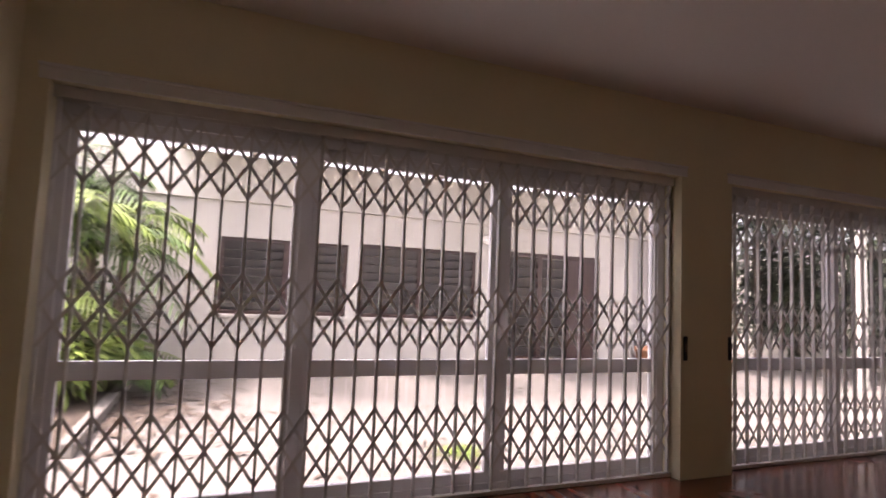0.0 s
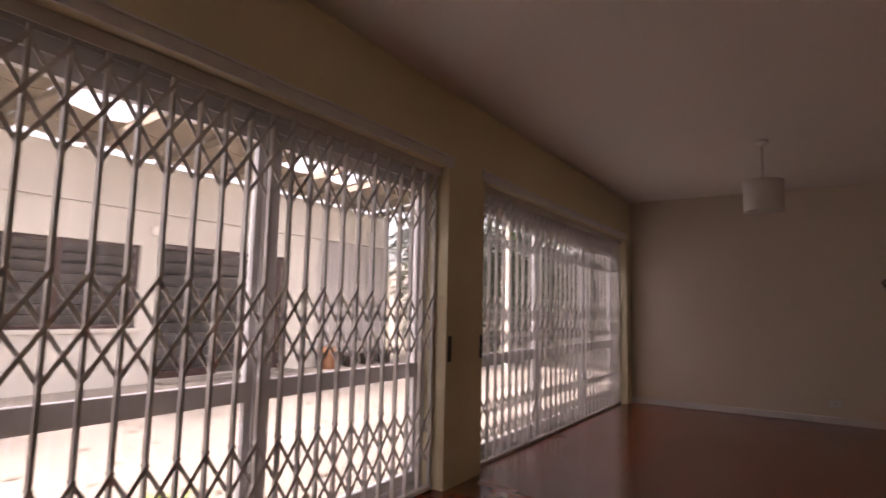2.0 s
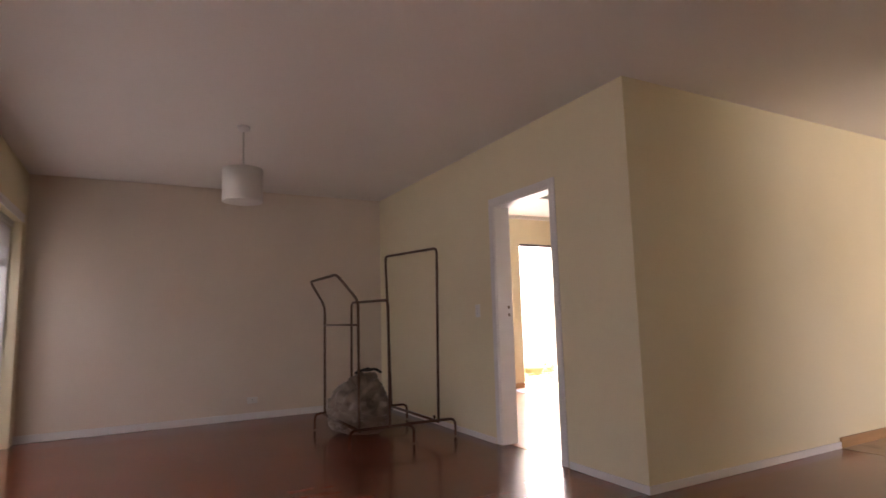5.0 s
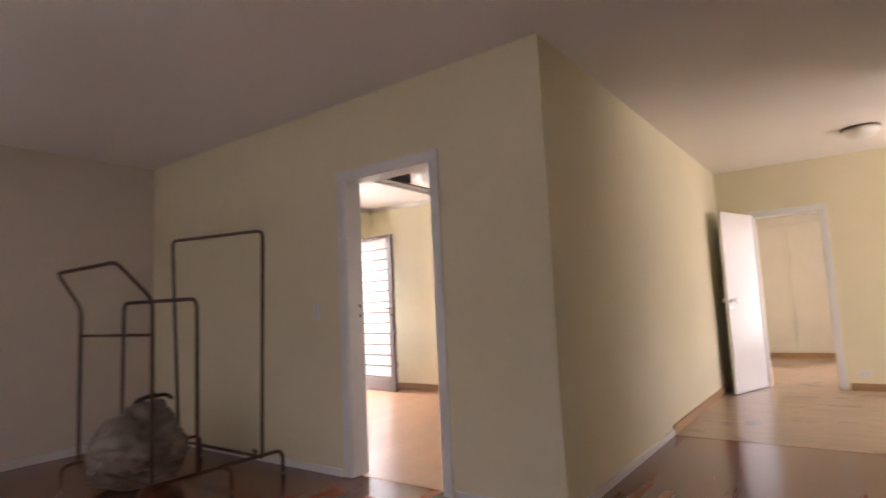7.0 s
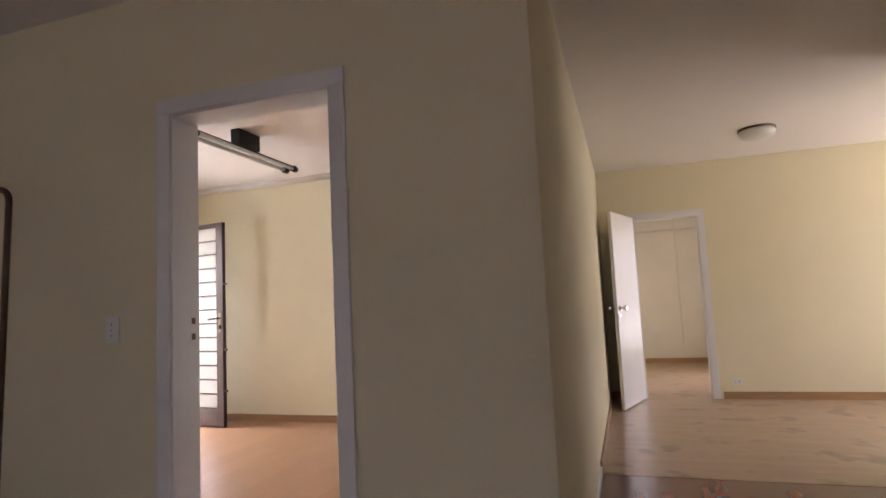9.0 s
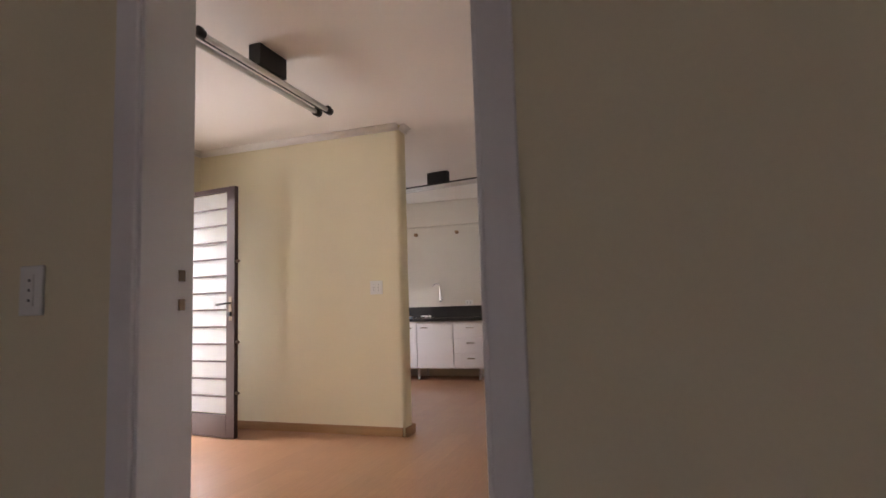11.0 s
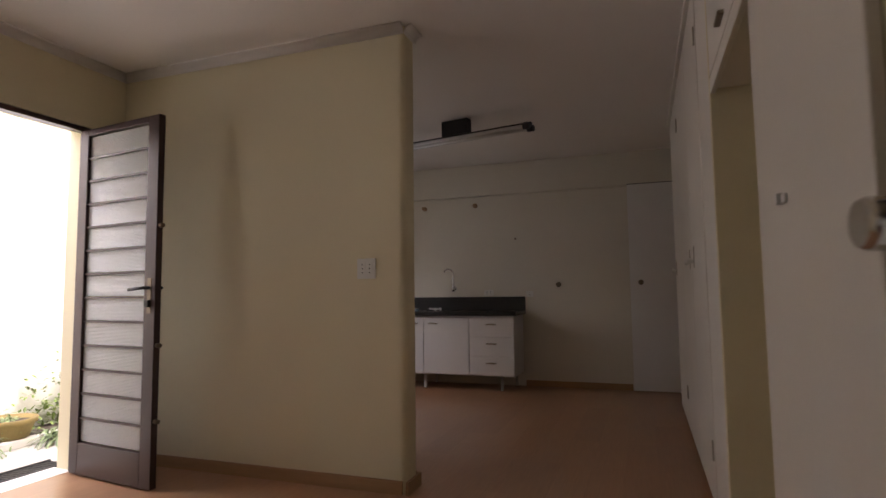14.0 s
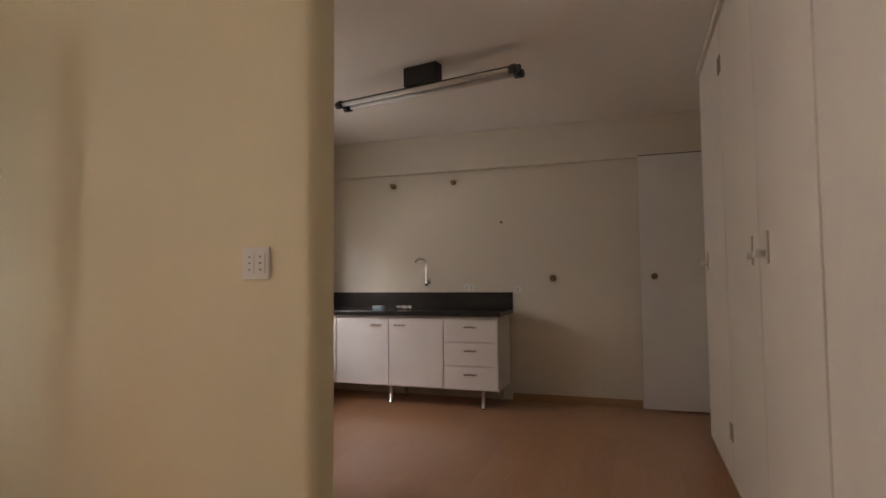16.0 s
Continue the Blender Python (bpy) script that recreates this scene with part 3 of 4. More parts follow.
boxes("jamb", [(3.641, 3.665, YN + 0.10, YN + 0.16, 0.004, 2.163)], M_DOORBROWN, fr, "", 0.002)
boxes("jamb", [(4.345, 4.369, YN + 0.01, YN + 0.07, 0.004, 2.163)], M_DOORBROWN, fr, "", 0.002)
boxes("head", [(3.665, 4.345, YN + 0.01, YN + 0.07, 2.133, 2.163)], M_DOORBROWN, fr, "", 0.002)
boxes("sill", [(3.60, 4.38, YN + 0.062, YN + 0.24, -0.10, 0.004)], M_SIDE_WALL, fr, "pale stone sill", 0.003)


# kitchen louvre windows
def louvre_window(name, x0, x1, z0, z1, n, y, label):
    w = tagged(new(name), label, "window", "", "structure")
    boxes("window_frame", [(x0 + 0.002, x0 + 0.03, y, y + 0.04, z0 + 0.002, z1 - 0.002), (x1 - 0.03, x1 - 0.002, y, y + 0.04, z0 + 0.002, z1 - 0.002), (x0 + 0.03, x1 - 0.03, y, y + 0.04, z0 + 0.002, z0 + 0.03), (x0 + 0.03, x1 - 0.03, y, y + 0.04, z1 - 0.03, z1 - 0.002)], M_DOORBROWN, w, "", 0.002)
    h = (z1 - z0 - 0.06) / n
    for i in range(n):
        mm = Matrix.Translation(((x0 + x1) / 2, y + 0.02, z0 + 0.03 + (i + 0.5) * h)) @ Matrix.Rotation(radians(-35), 4, 'X')
        hw = (x1 - x0) / 2 - 0.034
        p = boxes("slat", [(-hw, hw, -0.002, 0.002, -h * 0.355, h * 0.45)], M_RIB, w, "ribbed glass slat", 0, mm)
        p.visible_shadow = False
        boxes("slat_rail", [(-hw, hw, -0.006, 0.006, -h * 0.5, -h * 0.36)], M_DOORBROWN, w, "", 0, mm)
    return w


louvre_window("window_1", 2.45, 3.385, 1.255, 2.16, 6, YN + 0.10, "brown steel louvre window with ribbed glass, tilted open")
louvre_window("window_2", 5.6, 7.5, 1.12, 2.15, 7, YN + 0.10, "brown steel louvre window over the counter")

# ---- living room things ----
lp = thing("pendant_lamp", "white drum-shaped pendant lamp hanging from the ceiling", "pendant lamp")
bm = bmesh.new()
lathe(bm, [(0.150, 0), (0.150, 0.255), (0.146, 0.255), (0.146, 0.004)], (-0.79, 6.37, 2.0), 32)
part("shade", bm, M_SHADE, lp, "white fabric drum shade")
bm = bmesh.new()
lathe(bm, [(0.144, 0), (0.144, 0.006)], (-0.79, 6.37, 2.012), 32)
part("diffuser", bm, M_PLASTIC, lp, "white round diffuser")
bm = bmesh.new()
tube(bm, [(-0.79, 6.37, 2.02), (-0.79, 6.37, 2.56)], 0.006)
part("rod", bm, M_PLASTIC, lp)
bm = bmesh.new()
lathe(bm, [(0.05, 0.0), (0.045, -0.03), (0.012, -0.045)], (-0.79, 6.37, H), 16)
part("canopy", bm, M_WHITE, lp)

rk = thing("garment_rack", "rusty brown tubular steel garment rack with three hoops, empty", "clothes rack")
R = 0.0125
ya, yb = 6.50, 7.56


def bar_part(name, pts, r=R, rad=0.07, label=""):
    bm = bmesh.new()
    tube(bm, rounded(pts, rad), r, 8)
    return part(name, bm, M_IRON, rk, label)


bar_part("tall_hoop", [(0.93, ya, 0.16), (0.945, ya - 0.02, 1.715), (0.92, 7.05, 1.735), (0.91, 7.64, 1.76), (0.93, yb + 0.02, 0.16)], R, 0.06)
bar_part("middle_hoop", [(0.46, ya, 0.16), (0.46, ya, 1.24), (0.46, yb - 0.08, 1.25), (0.46, yb - 0.06, 0.16)], R, 0.07)
bar_part("front_hoop", [(0.19, ya + 0.02, 0.16), (0.19, ya + 0.02, 1.24), (0.05, ya + 0.18, 1.475), (0.06, yb + 0.02, 1.47), (0.19, yb - 0.04, 1.22), (0.19, yb - 0.04, 0.16)], R, 0.06)
bar_part("cross_bar", [(0.19, ya + 0.02, 1.03), (0.19, yb - 0.04, 1.03)], 0.009)
for yy in (ya, yb):
    bar_part("foot_bar", [(0.10, yy, R), (0.10, yy, 0.16), (0.62, yy, 0.16), (0.62, yy, 0.165), (1.10, yy, 0.16), (1.10, yy, R)], R, 0.06)
bar_part("foot", [(0.62, ya, 0.16), (0.66, ya - 0.05, 0.14), (0.66, ya - 0.05, R)], R, 0.05)
bar_part("base_bar", [(0.93, ya, 0.15), (0.93, yb, 0.15)], R)
bar_part("base_bar", [(0.19, ya, 0.15), (0.19, yb, 0.15)], R)
for x, y, z in ((0.19, ya + 0.02, 0.98), (0.19, yb - 0.04, 0.98), (0.46, ya, 0.98), (0.93, ya + 0.08, 0.18)):
    bm = bmesh.new()
    tube(bm, [(x - 0.012, y - 0.03, z), (x + 0.012, y + 0.03, z)], 0.012, 8)
    part("clamp_screw", bm, M_IRON, rk)

# crumpled plastic sack on the rack's base
bm = bmesh.new()
bmesh.ops.create_icosphere(bm, subdivisions=5, radius=1.0)
for v in bm.verts:
    p = v.co.copy()
    fold = 0.5 - abs(noise.noise(Vector((p.x * 2.2, p.y * 2.2, p.z * 4.5)) + Vector((5, 2, 1))))
    crease = 0.5 - abs(noise.noise(p * 6.0 + Vector((1, 7, 3))))
    q = 0.86 + 0.24 * noise.noise(p * 1.5) + 0.30 * fold + 0.16 * crease + 0.05 * noise.noise(p * 16.0)
    zz = p.z * q
    slump = 1.0 - 0.22 * max(0.0, zz)
    v.co = Vector((p.x * q * 0.30 * slump, p.y * q * 0.31 * slump + 0.06 * max(0.0, -zz), max(-0.9, zz) * 0.29))
for f in bm.faces:
    f.smooth = True
bmesh.ops.translate(bm, verts=bm.verts, vec=(0.45, 7.18, 0.265))
sk = thing("plastic_sack", "crumpled grey plastic sack tied with black cord, under the rack", "sack")
part("sack_body", bm, M_BAG, sk)
bm = bmesh.new()
tube(bm, rounded([(0.36, 7.10, 0.57), (0.42, 7.06, 0.60), (0.50, 7.14, 0.585), (0.56, 7.08, 0.60), (0.63, 7.12, 0.56)], 0.03), 0.013, 8)
tube(bm, rounded([(0.40, 7.16, 0.575), (0.48, 7.08, 0.61), (0.55, 7.16, 0.59)], 0.03), 0.011, 8)
part("cord", bm, M_BLACK, sk, "black cord tie")


def wall_plate(name, m, w, h, label, cat, holes=0, group=""):
    o = thing(name, label, cat, group)
    boxes("plate", [(-w / 2, w / 2, -h / 2, h / 2, 0.0008, 0.009)], M_PLASTIC, o, "", 0.003, m)
    for k in range(holes):
        u = (k - (holes - 1) / 2) * w / max(holes, 1) * 0.8
        boxes("module", [(u - w * 0.16, u + w * 0.16, -h * 0.32, h * 0.32, 0.009, 0.012)], M_PLASTIC, o, "", 0.001, m)
        for vv in (-0.2, 0.0, 0.2):
            boxes("slot", [(u - 0.003, u + 0.003, vv * h - 0.003, vv * h + 0.003, 0.012, 0.0128)], M_BLACK, o, "", 0, m)
    return o


def face_m(x, y, z, normal):
    rz = {"-x": -90, "+x": 90, "-y": 0, "+y": 180}[normal]
    return Matrix.Translation((x, y, z)) @ Matrix.Rotation(radians(rz), 4, 'Z') @ Matrix.Rotation(radians(90), 4, 'X')


wall_plate("light_switch", face_m(XD, 6.265, 1.125, "-x"), 0.075, 0.115, "white plastic light switch beside the kitchen doorway", "switch", 1)
wall_plate("light_switch", face_m(XP, 7.02, 1.217, "-x"), 0.115, 0.115, "white double switch and socket plate on the partition", "switch", 2)
wall_plate("wall_socket", face_m(XF, 3.11, 0.185, "-x"), 0.115, 0.07, "white low wall socket above the skirting", "socket", 2)
wall_plate("wall_socket", face_m(-0.32, YE, 0.21, "-y"), 0.115, 0.07, "cream low wall socket on the end wall", "socket", 1)
wall_plate("wall_socket", face_m(XS, 7.285, 1.068, "-x"), 0.115, 0.07, "white socket above the granite backsplash", "socket", 2, "counter sockets")
wall_plate("wall_socket", face_m(XS, 6.80, 1.05, "-x"), 0.085, 0.07, "white socket beside the granite backsplash", "socket", 1, "counter sockets")

cl = thing("ceiling_light", "round white glass ceiling light in the worn-floor room", "ceiling light")
bm = bmesh.new()
lathe(bm, [(0.145, 0), (0.15, -0.02), (0.14, -0.05), (0.11, -0.075), (0.06, -0.092), (0.01, -0.098)], (4.97, 2.93, H - 0.015), 32)
part("bowl", bm, M_PLASTIC, cl, "white glass bowl")
bm = bmesh.new()
lathe(bm, [(0.155, 0), (0.155, -0.018)], (4.97, 2.93, H), 32)
part("rim", bm, M_BRONZE, cl)

# wardrobe in the corridor
wd = thing("wardrobe", "white built-in wardrobe at the end of the corridor", "wardrobe")
boxes("body", [(9.45, 9.98, 2.72, 4.58, 0.0, 2.58)], M_CUP, wd)
for y0, y1 in ((2.74, 3.33), (3.34, 3.95), (3.96, 4.56)):
    boxes("door", [(9.425, 9.448, y0, y1, 0.09, 2.18)], M_CUP, wd, "", 0.003)
    boxes("upper_door", [(9.425, 9.448, y0, y1, 2.21, 2.57)], M_CUP, wd, "", 0.003)
boxes("plinth", [(9.43, 9.448, 2.72, 4.58, 0.003, 0.08)], M_SKIRT, wd)

# ---- kitchen ----
def tube_lamp(c, along, length, label):
    t = thing("fluorescent_lamp", label, "ceiling lamp", "kitchen strip lamps")
    m = Matrix.Translation((c[0], c[1], c[2] - 0.055)) @ Matrix.Rotation(radians(along), 4, 'Z')
    h = length / 2
    boxes("ballast_box", [(-0.13, 0.13, -0.04, 0.04, -0.075, 0.054)], M_BLACK, t, "black metal ballast box", 0.004, m)
    boxes("rail", [(-h, h, -0.018, 0.018, -0.105, -0.075)], M_BLACK, t, "", 0.003, m)
    for s in (-1, 1):
        bm = bmesh.new()
        tube(bm, [m @ Vector((-h + 0.03, s * 0.045, -0.115)), m @ Vector((h - 0.03, s * 0.045, -0.115))], 0.0165, 12)
        part("tube", bm, M_TUBE, t, "unlit white glass tube")
        for e in (-1, 1):
            bm = bmesh.new()
            tube(bm, [m @ Vector((e * (h - 0.055), s * 0.045, -0.115)), m @ Vector((e * h, s * 0.045, -0.115))], 0.026, 14)
            part("end_cap", bm, M_BLACK, t, "black round end cap")
    for e in (-1, 1):
        boxes("holder", [(e * (h - 0.03) - 0.02, e * (h - 0.03) + 0.02, -0.06, 0.06, -0.11, -0.085)], M_BLACK, t, "", 0.003, m)
    return t


tube_lamp((3.05, 6.95, H), 0, 1.28, "unlit black twin-tube fluorescent ceiling lamp")
tube_lamp((6.42, 7.07, H), 79, 1.42, "unlit black twin-tube fluorescent ceiling lamp by the sink")

# sink cabinet
XCF = 7.705
cb = thing("sink_cabinet", "white laminate sink cabinet with drawers, on chrome legs", "kitchen cabinet")
CY0, CY1 = 6.88, 8.86
boxes("body", [(XCF + 0.02, XS - 0.03, CY0, CY1, 0.17, 0.82)], M_WHITE, cb, "", 0.002)


def cab_handle(parent, y, z):
    bm = bmesh.new()
    pts = [(XCF - 0.002, y - 0.055, z), (XCF - 0.022, y - 0.048, z), (XCF - 0.026, y, z + 0.004), (XCF - 0.022, y + 0.048, z), (XCF - 0.002, y + 0.055, z)]
    tube(bm, rounded(pts, 0.012), 0.008, 8)
    part("handle", bm, M_CHROME, parent, "chrome bow handle")


dz = (0.80 - 0.18) / 3
for k in range(3):
    dr = boxes("drawer", [(XCF, XCF + 0.018, CY0 + 0.004, 7.372, 0.18 + k * dz + 0.004, 0.18 + (k + 1) * dz - 0.004)], M_WHITE, cb, "", 0.002)
    cab_handle(dr, 7.13, 0.18 + (k + 0.5) * dz + 0.03)
for y0, y1, hy in ((7.38, 7.91, 7.80), (7.918, 8.46, 8.04), (8.468, 8.855, 8.76)):
    dr = boxes("door", [(XCF, XCF + 0.018, y0, y1 - 0.004, 0.183, 0.797)], M_WHITE, cb, "", 0.002)
    cab_handle(dr, hy, 0.735)
for x in (XCF + 0.07, XS - 0.1):
    for y in (7.03 if x < 8 else 6.95, 7.92, 8.75):
        bm = bmesh.new()
        lathe(bm, [(0.019, 0.003), (0.019, 0.02), (0.016, 0.022), (0.016, 0.17)], (x, y, 0), 12)
        part("leg", bm, M_CHROME, cb, "chrome leg")
ct = thing("worktop", "black granite worktop with backsplash above the white cabinet", "worktop")
boxes("slab", [(XCF - 0.03, XS - 0.002, CY0 - 0.03, YN - 0.003, 0.822, 0.862)], M_GRANITE, ct, "", 0.004)
boxes("backsplash", [(XS - 0.024, XS - 0.002, CY0 - 0.03, YN - 0.003, 0.863, 1.022)], M_GRANITE, ct, "", 0.003)
# tap
tp = thing("kitchen_tap", "chrome gooseneck tap fixed to the wall over the counter", "tap")
bm = bmesh.new()
tube(bm, [(XS - 0.002, 7.715, 1.13), (XS - 0.06, 7.715, 1.13)], 0.013, 12)
part("body", bm, M_CHROME, tp)
bm = bmesh.new()
lathe(bm, [(0.028, 0), (0.026, 0.008), (0.015, 0.012)], (0, 0, 0), 16, face_m(XS - 0.001, 7.715, 1.13, "-x"))
part("flange", bm, M_CHROME, tp)
bm = bmesh.new()
tube(bm, [(XS - 0.055, 7.715, 1.09), (XS - 0.055, 7.715, 1.12), (XS - 0.055, 7.715, 1.25)] + [(XS - 0.055 - 0.03 * (1 - math.cos(a)), 7.715 + 0.05 * (1 - math.cos(a)), 1.30 + 0.06 * math.sin(a)) for a in [k * math.pi / 8 for k in range(8)]], [0.02] * 2 + [0.0105] * 9, 10)
part("spout", bm, M_CHROME, tp, "thin curved chrome spout")
bm = bmesh.new()
tube(bm, [(XS - 0.055, 7.715, 1.14), (XS - 0.085, 7.70, 1.15)], 0.008)
part("lever", bm, M_CHROME, tp)
# fittings left on the wall
for y, z, g in ((8.09, 2.118, "capped wall pipes"), (7.437, 2.119, "capped wall pipes")):
    o = thing("pipe_stub", "cream capped pipe stub on the kitchen wall", "pipe fitting", g)
    bm = bmesh.new()
    lathe(bm, [(0.028, 0), (0.028, 0.012), (0.016, 0.016), (0.016, 0.05), (0.020, 0.052), (0.018, 0.065)], (0, 0, 0), 14, face_m(XS - 0.001, y, z, "-x"))
    part("cap", bm, M_SKIRT, o)
o = thing("wall_hook", "small dark screw on the kitchen wall", "screw")
bm = bmesh.new()
lathe(bm, [(0.014, 0), (0.010, 0.012)], (0, 0, 0), 10, face_m(XS - 0.001, 6.956, 1.70, "-x"))
part("head", bm, M_BRONZE, o)
o = thing("water_valve", "small brass water outlet on the kitchen wall", "valve")
bm = bmesh.new()
lathe(bm, [(0.03, 0), (0.03, 0.006), (0.017, 0.01), (0.017, 0.05), (0.021, 0.052), (0.021, 0.06)], (0, 0, 0), 14, face_m(XS - 0.001, 6.467, 1.155, "-x"))
part("body", bm, M_BRONZE, o)
# things on the counter
o = thing("sponge", "pale blue sponge on the granite counter", "sponge")
boxes("block", [(7.93, 8.0, 8.09, 8.19, 0.863, 0.888)], M_BLUE, o, "", 0.006)
boxes("scourer", [(7.93, 8.0, 8.09, 8.19, 0.889, 0.897)], M_PLASTIC, o, "", 0.002)
o = thing("cloth_scrap", "small crumpled white cloth on the granite counter", "cloth")
bm = bmesh.new()
bmesh.ops.create_grid(bm, x_segments=12, y_segments=12, size=0.07)
for v in bm.verts:
    v.co.z = 0.02 + 0.03 * noise.noise(v.co * 30) + 0.02 * abs(v.co.x * 10)
    v.co = Vector((7.95 + v.co.x * 0.6, 7.86 + v.co.y, 0.862 + max(0.002, v.co.z)))
part("fabric", bm, M_PLASTIC, o)

# far kitchen door
d = thing("door_back", "white painted flush door standing against the kitchen wall", "door")
boxes("leaf", [(8.13, 8.165, 4.98, 5.69, 0.02, 2.225)], M_WHITE, d, "", 0.003)
knob_set(d, face_m(8.13, 5.58, 1.163, "-x"), M_BRONZE)
# black strip in place of the shaded gap over the leaf
boxes("head_gap_shade", [(8.14, 8.168, 4.98, 5.69, 2.226, 2.234)], M_BLACK, d)

# built-in cupboards
cu = thing("built_in_cupboard", "aged white floor-to-ceiling built-in kitchen cupboards", "cupboard")
boxes("carcass", [(4.19, 7.15, YB + 0.102, YG - 0.022, 0.08, H - 0.004)], M_CUP, cu)
boxes("side_frame", [(4.16, 4.188, YB + 0.102, YG, 0.003, H - 0.004)], M_CREAM, cu, "cream painted side panel", 0.004)
boxes("face_frame", [(4.19, 4.62, YG - 0.02, YG - 0.003, 0.08, H - 0.004)], M_CUP, cu, "", 0.002)
boxes("cornice", [(4.16, 7.17, YG - 0.02, YG + 0.02, H - 0.05, H - 0.004)], M_CUP, cu, "", 0.004)
boxes("plinth", [(4.19, 7.15, YG - 0.05, YG - 0.03, 0.003, 0.078)], M_SKIRT, cu)
edges = [4.625, 5.385, 6.22, 7.145]
for i, (a, b) in enumerate(zip(edges, edges[1:])):
    dd = boxes("door", [(a + 0.003, b - 0.003, YG - 0.02, YG, 0.085, H - 0.055)], M_CUP, cu, "", 0.004)
    kx = (b - 0.10) if i % 2 == 0 else (a + 0.06)
    bm = bmesh.new()
    lathe(bm, [(0.012, 0), (0.010, 0.014), (0.019, 0.02), (0.019, 0.032), (0.012, 0.038)], (0, 0, 0), 12, face_m(kx, YG, 1.24, "+y"))
    part("knob", bm, M_PLASTIC, dd, "small white knob")
    boxes("latch_plate", [(kx + (0.05 if i % 2 else -0.075), kx + (0.075 if i % 2 else -0.05), YG, YG + 0.004, 1.20, 1.32)], M_TARNISH, dd, "", 0.001)
    for zz in (0.30, 2.25):
        boxes("hinge", [(a + 0.02 if i % 2 == 0 else b - 0.035, a + 0.035 if i % 2 == 0 else b - 0.02, YG, YG + 0.008, zz, zz + 0.09)], M_TARNISH, dd, "", 0.001)
# niche and the upper cupboard over it
cu = thing("upper_cupboard", "aged white upper cupboard over the open niche", "cupboard")
boxes("carcass", [(3.335, 4.155, YB + 0.102, YG - 0.022, 1.86, H - 0.004)], M_CUP, cu)
boxes("lintel", [(3.335, 4.155, YG - 0.02, YG, 1.84, 1.90)], M_CUP, cu, "", 0.004)
dd = boxes("door", [(3.34, 4.15, YG - 0.02, YG, 1.905, H - 0.03)], M_CUP, cu, "", 0.004)
boxes("handle", [(3.70, 3.80, YG, YG + 0.02, 1.95, 1.965)], M_BRONZE, dd, "", 0.003)
cu = thing("tall_cupboard", "aged white tall cupboard door beside the niche", "cupboard")
boxes("carcass", [(2.585, 3.33, YB + 0.102, YG - 0.022, 0.003, H - 0.004)], M_CREAM, cu)
dd = boxes("door", [(2.60, 3.325, YG - 0.02, YG, 0.06, H - 0.03)], M_CUP, cu, "", 0.004)
boxes("catch", [(3.035, 3.075, YG, YG + 0.008, 1.245, 1.265)], M_PLASTIC, dd, "", 0.003)
boxes("catch", [(3.05, 3.062, YG, YG + 0.018, 1.243, 1.267)], M_PLASTIC, dd, "", 0.003)
# paper on the floor
bm = bmesh.new()
bmesh.ops.create_grid(bm, x_segments=10, y_segments=10, size=0.15)
for v in bm.verts:
    v.co = Vector((3.36 + v.co.x * 0.7 + v.co.y * 0.2, 8.52 + v.co.y - v.co.x * 0.25, 0.008 + 0.01 * abs(noise.noise(v.co * 9))))
tagged(part("leaflet", bm, M_PAPER), "creased blue printed leaflet lying on the laminate floor", "paper")

# ---- outside ----
GZ = -0.18
bm = bmesh.new()
box(bm, -300, -2.735, -300, 300, GZ - 0.3, GZ)
tagged(part("ground", bm, M_CONC), "pale stained concrete yard paving", "ground", "", "structure")
structure("ground_side", [(-2.735, 300, YN + 0.2, 300, GZ - 0.3, -0.06), (-2.735, 300, -300, YS - 0.2, GZ - 0.3, -0.1)], M_PALE, "pale concrete ground beside the house", "ground")
structure("wall_house_base", [(-2.79, -2.735, YS - 0.2, YE + 0.2, GZ, -0.004)], M_CONC, "pale concrete plinth under the sliding doors", "plinth")

# house across the yard
XH = -9.6
hs = thing("yard_house", "cream rendered single-storey house wing across the yard", "house")
WINS = [(1.23, 3.40, 0.72, 2.02), (3.64, 6.00, 0.72, 2.06)]
DOORO = (6.34, 9.00, GZ + 0.05, 2.13)
boxes("wall", wall_x(XH - 0.25, XH, -4.0, 9.9, 2.62, [(a, b, c, e) for a, b, c, e in WINS] + [(DOORO[0], DOORO[1], DOORO[2], DOORO[3])], GZ), M_CREAM_OUT, hs)
boxes("parapet", [(XH - 0.25, XH + 0.07, -4.0, 12.3, 2.62, 3.42)], M_CREAM_OUT, hs, "", 0.01)
# room behind the louvres, its dimness put into the colour
boxes("interior", [(XH - 3.0, XH - 2.9, 0.0, 9.9, GZ, 2.58), (XH - 2.9, XH - 0.26, 0.0, 9.9, 2.58, 2.61), (XH - 2.9, XH - 0.26, 0.0, 9.9, GZ, GZ + 0.05)], M_DARKROOM, hs, "room interior, coloured dark for its shade")


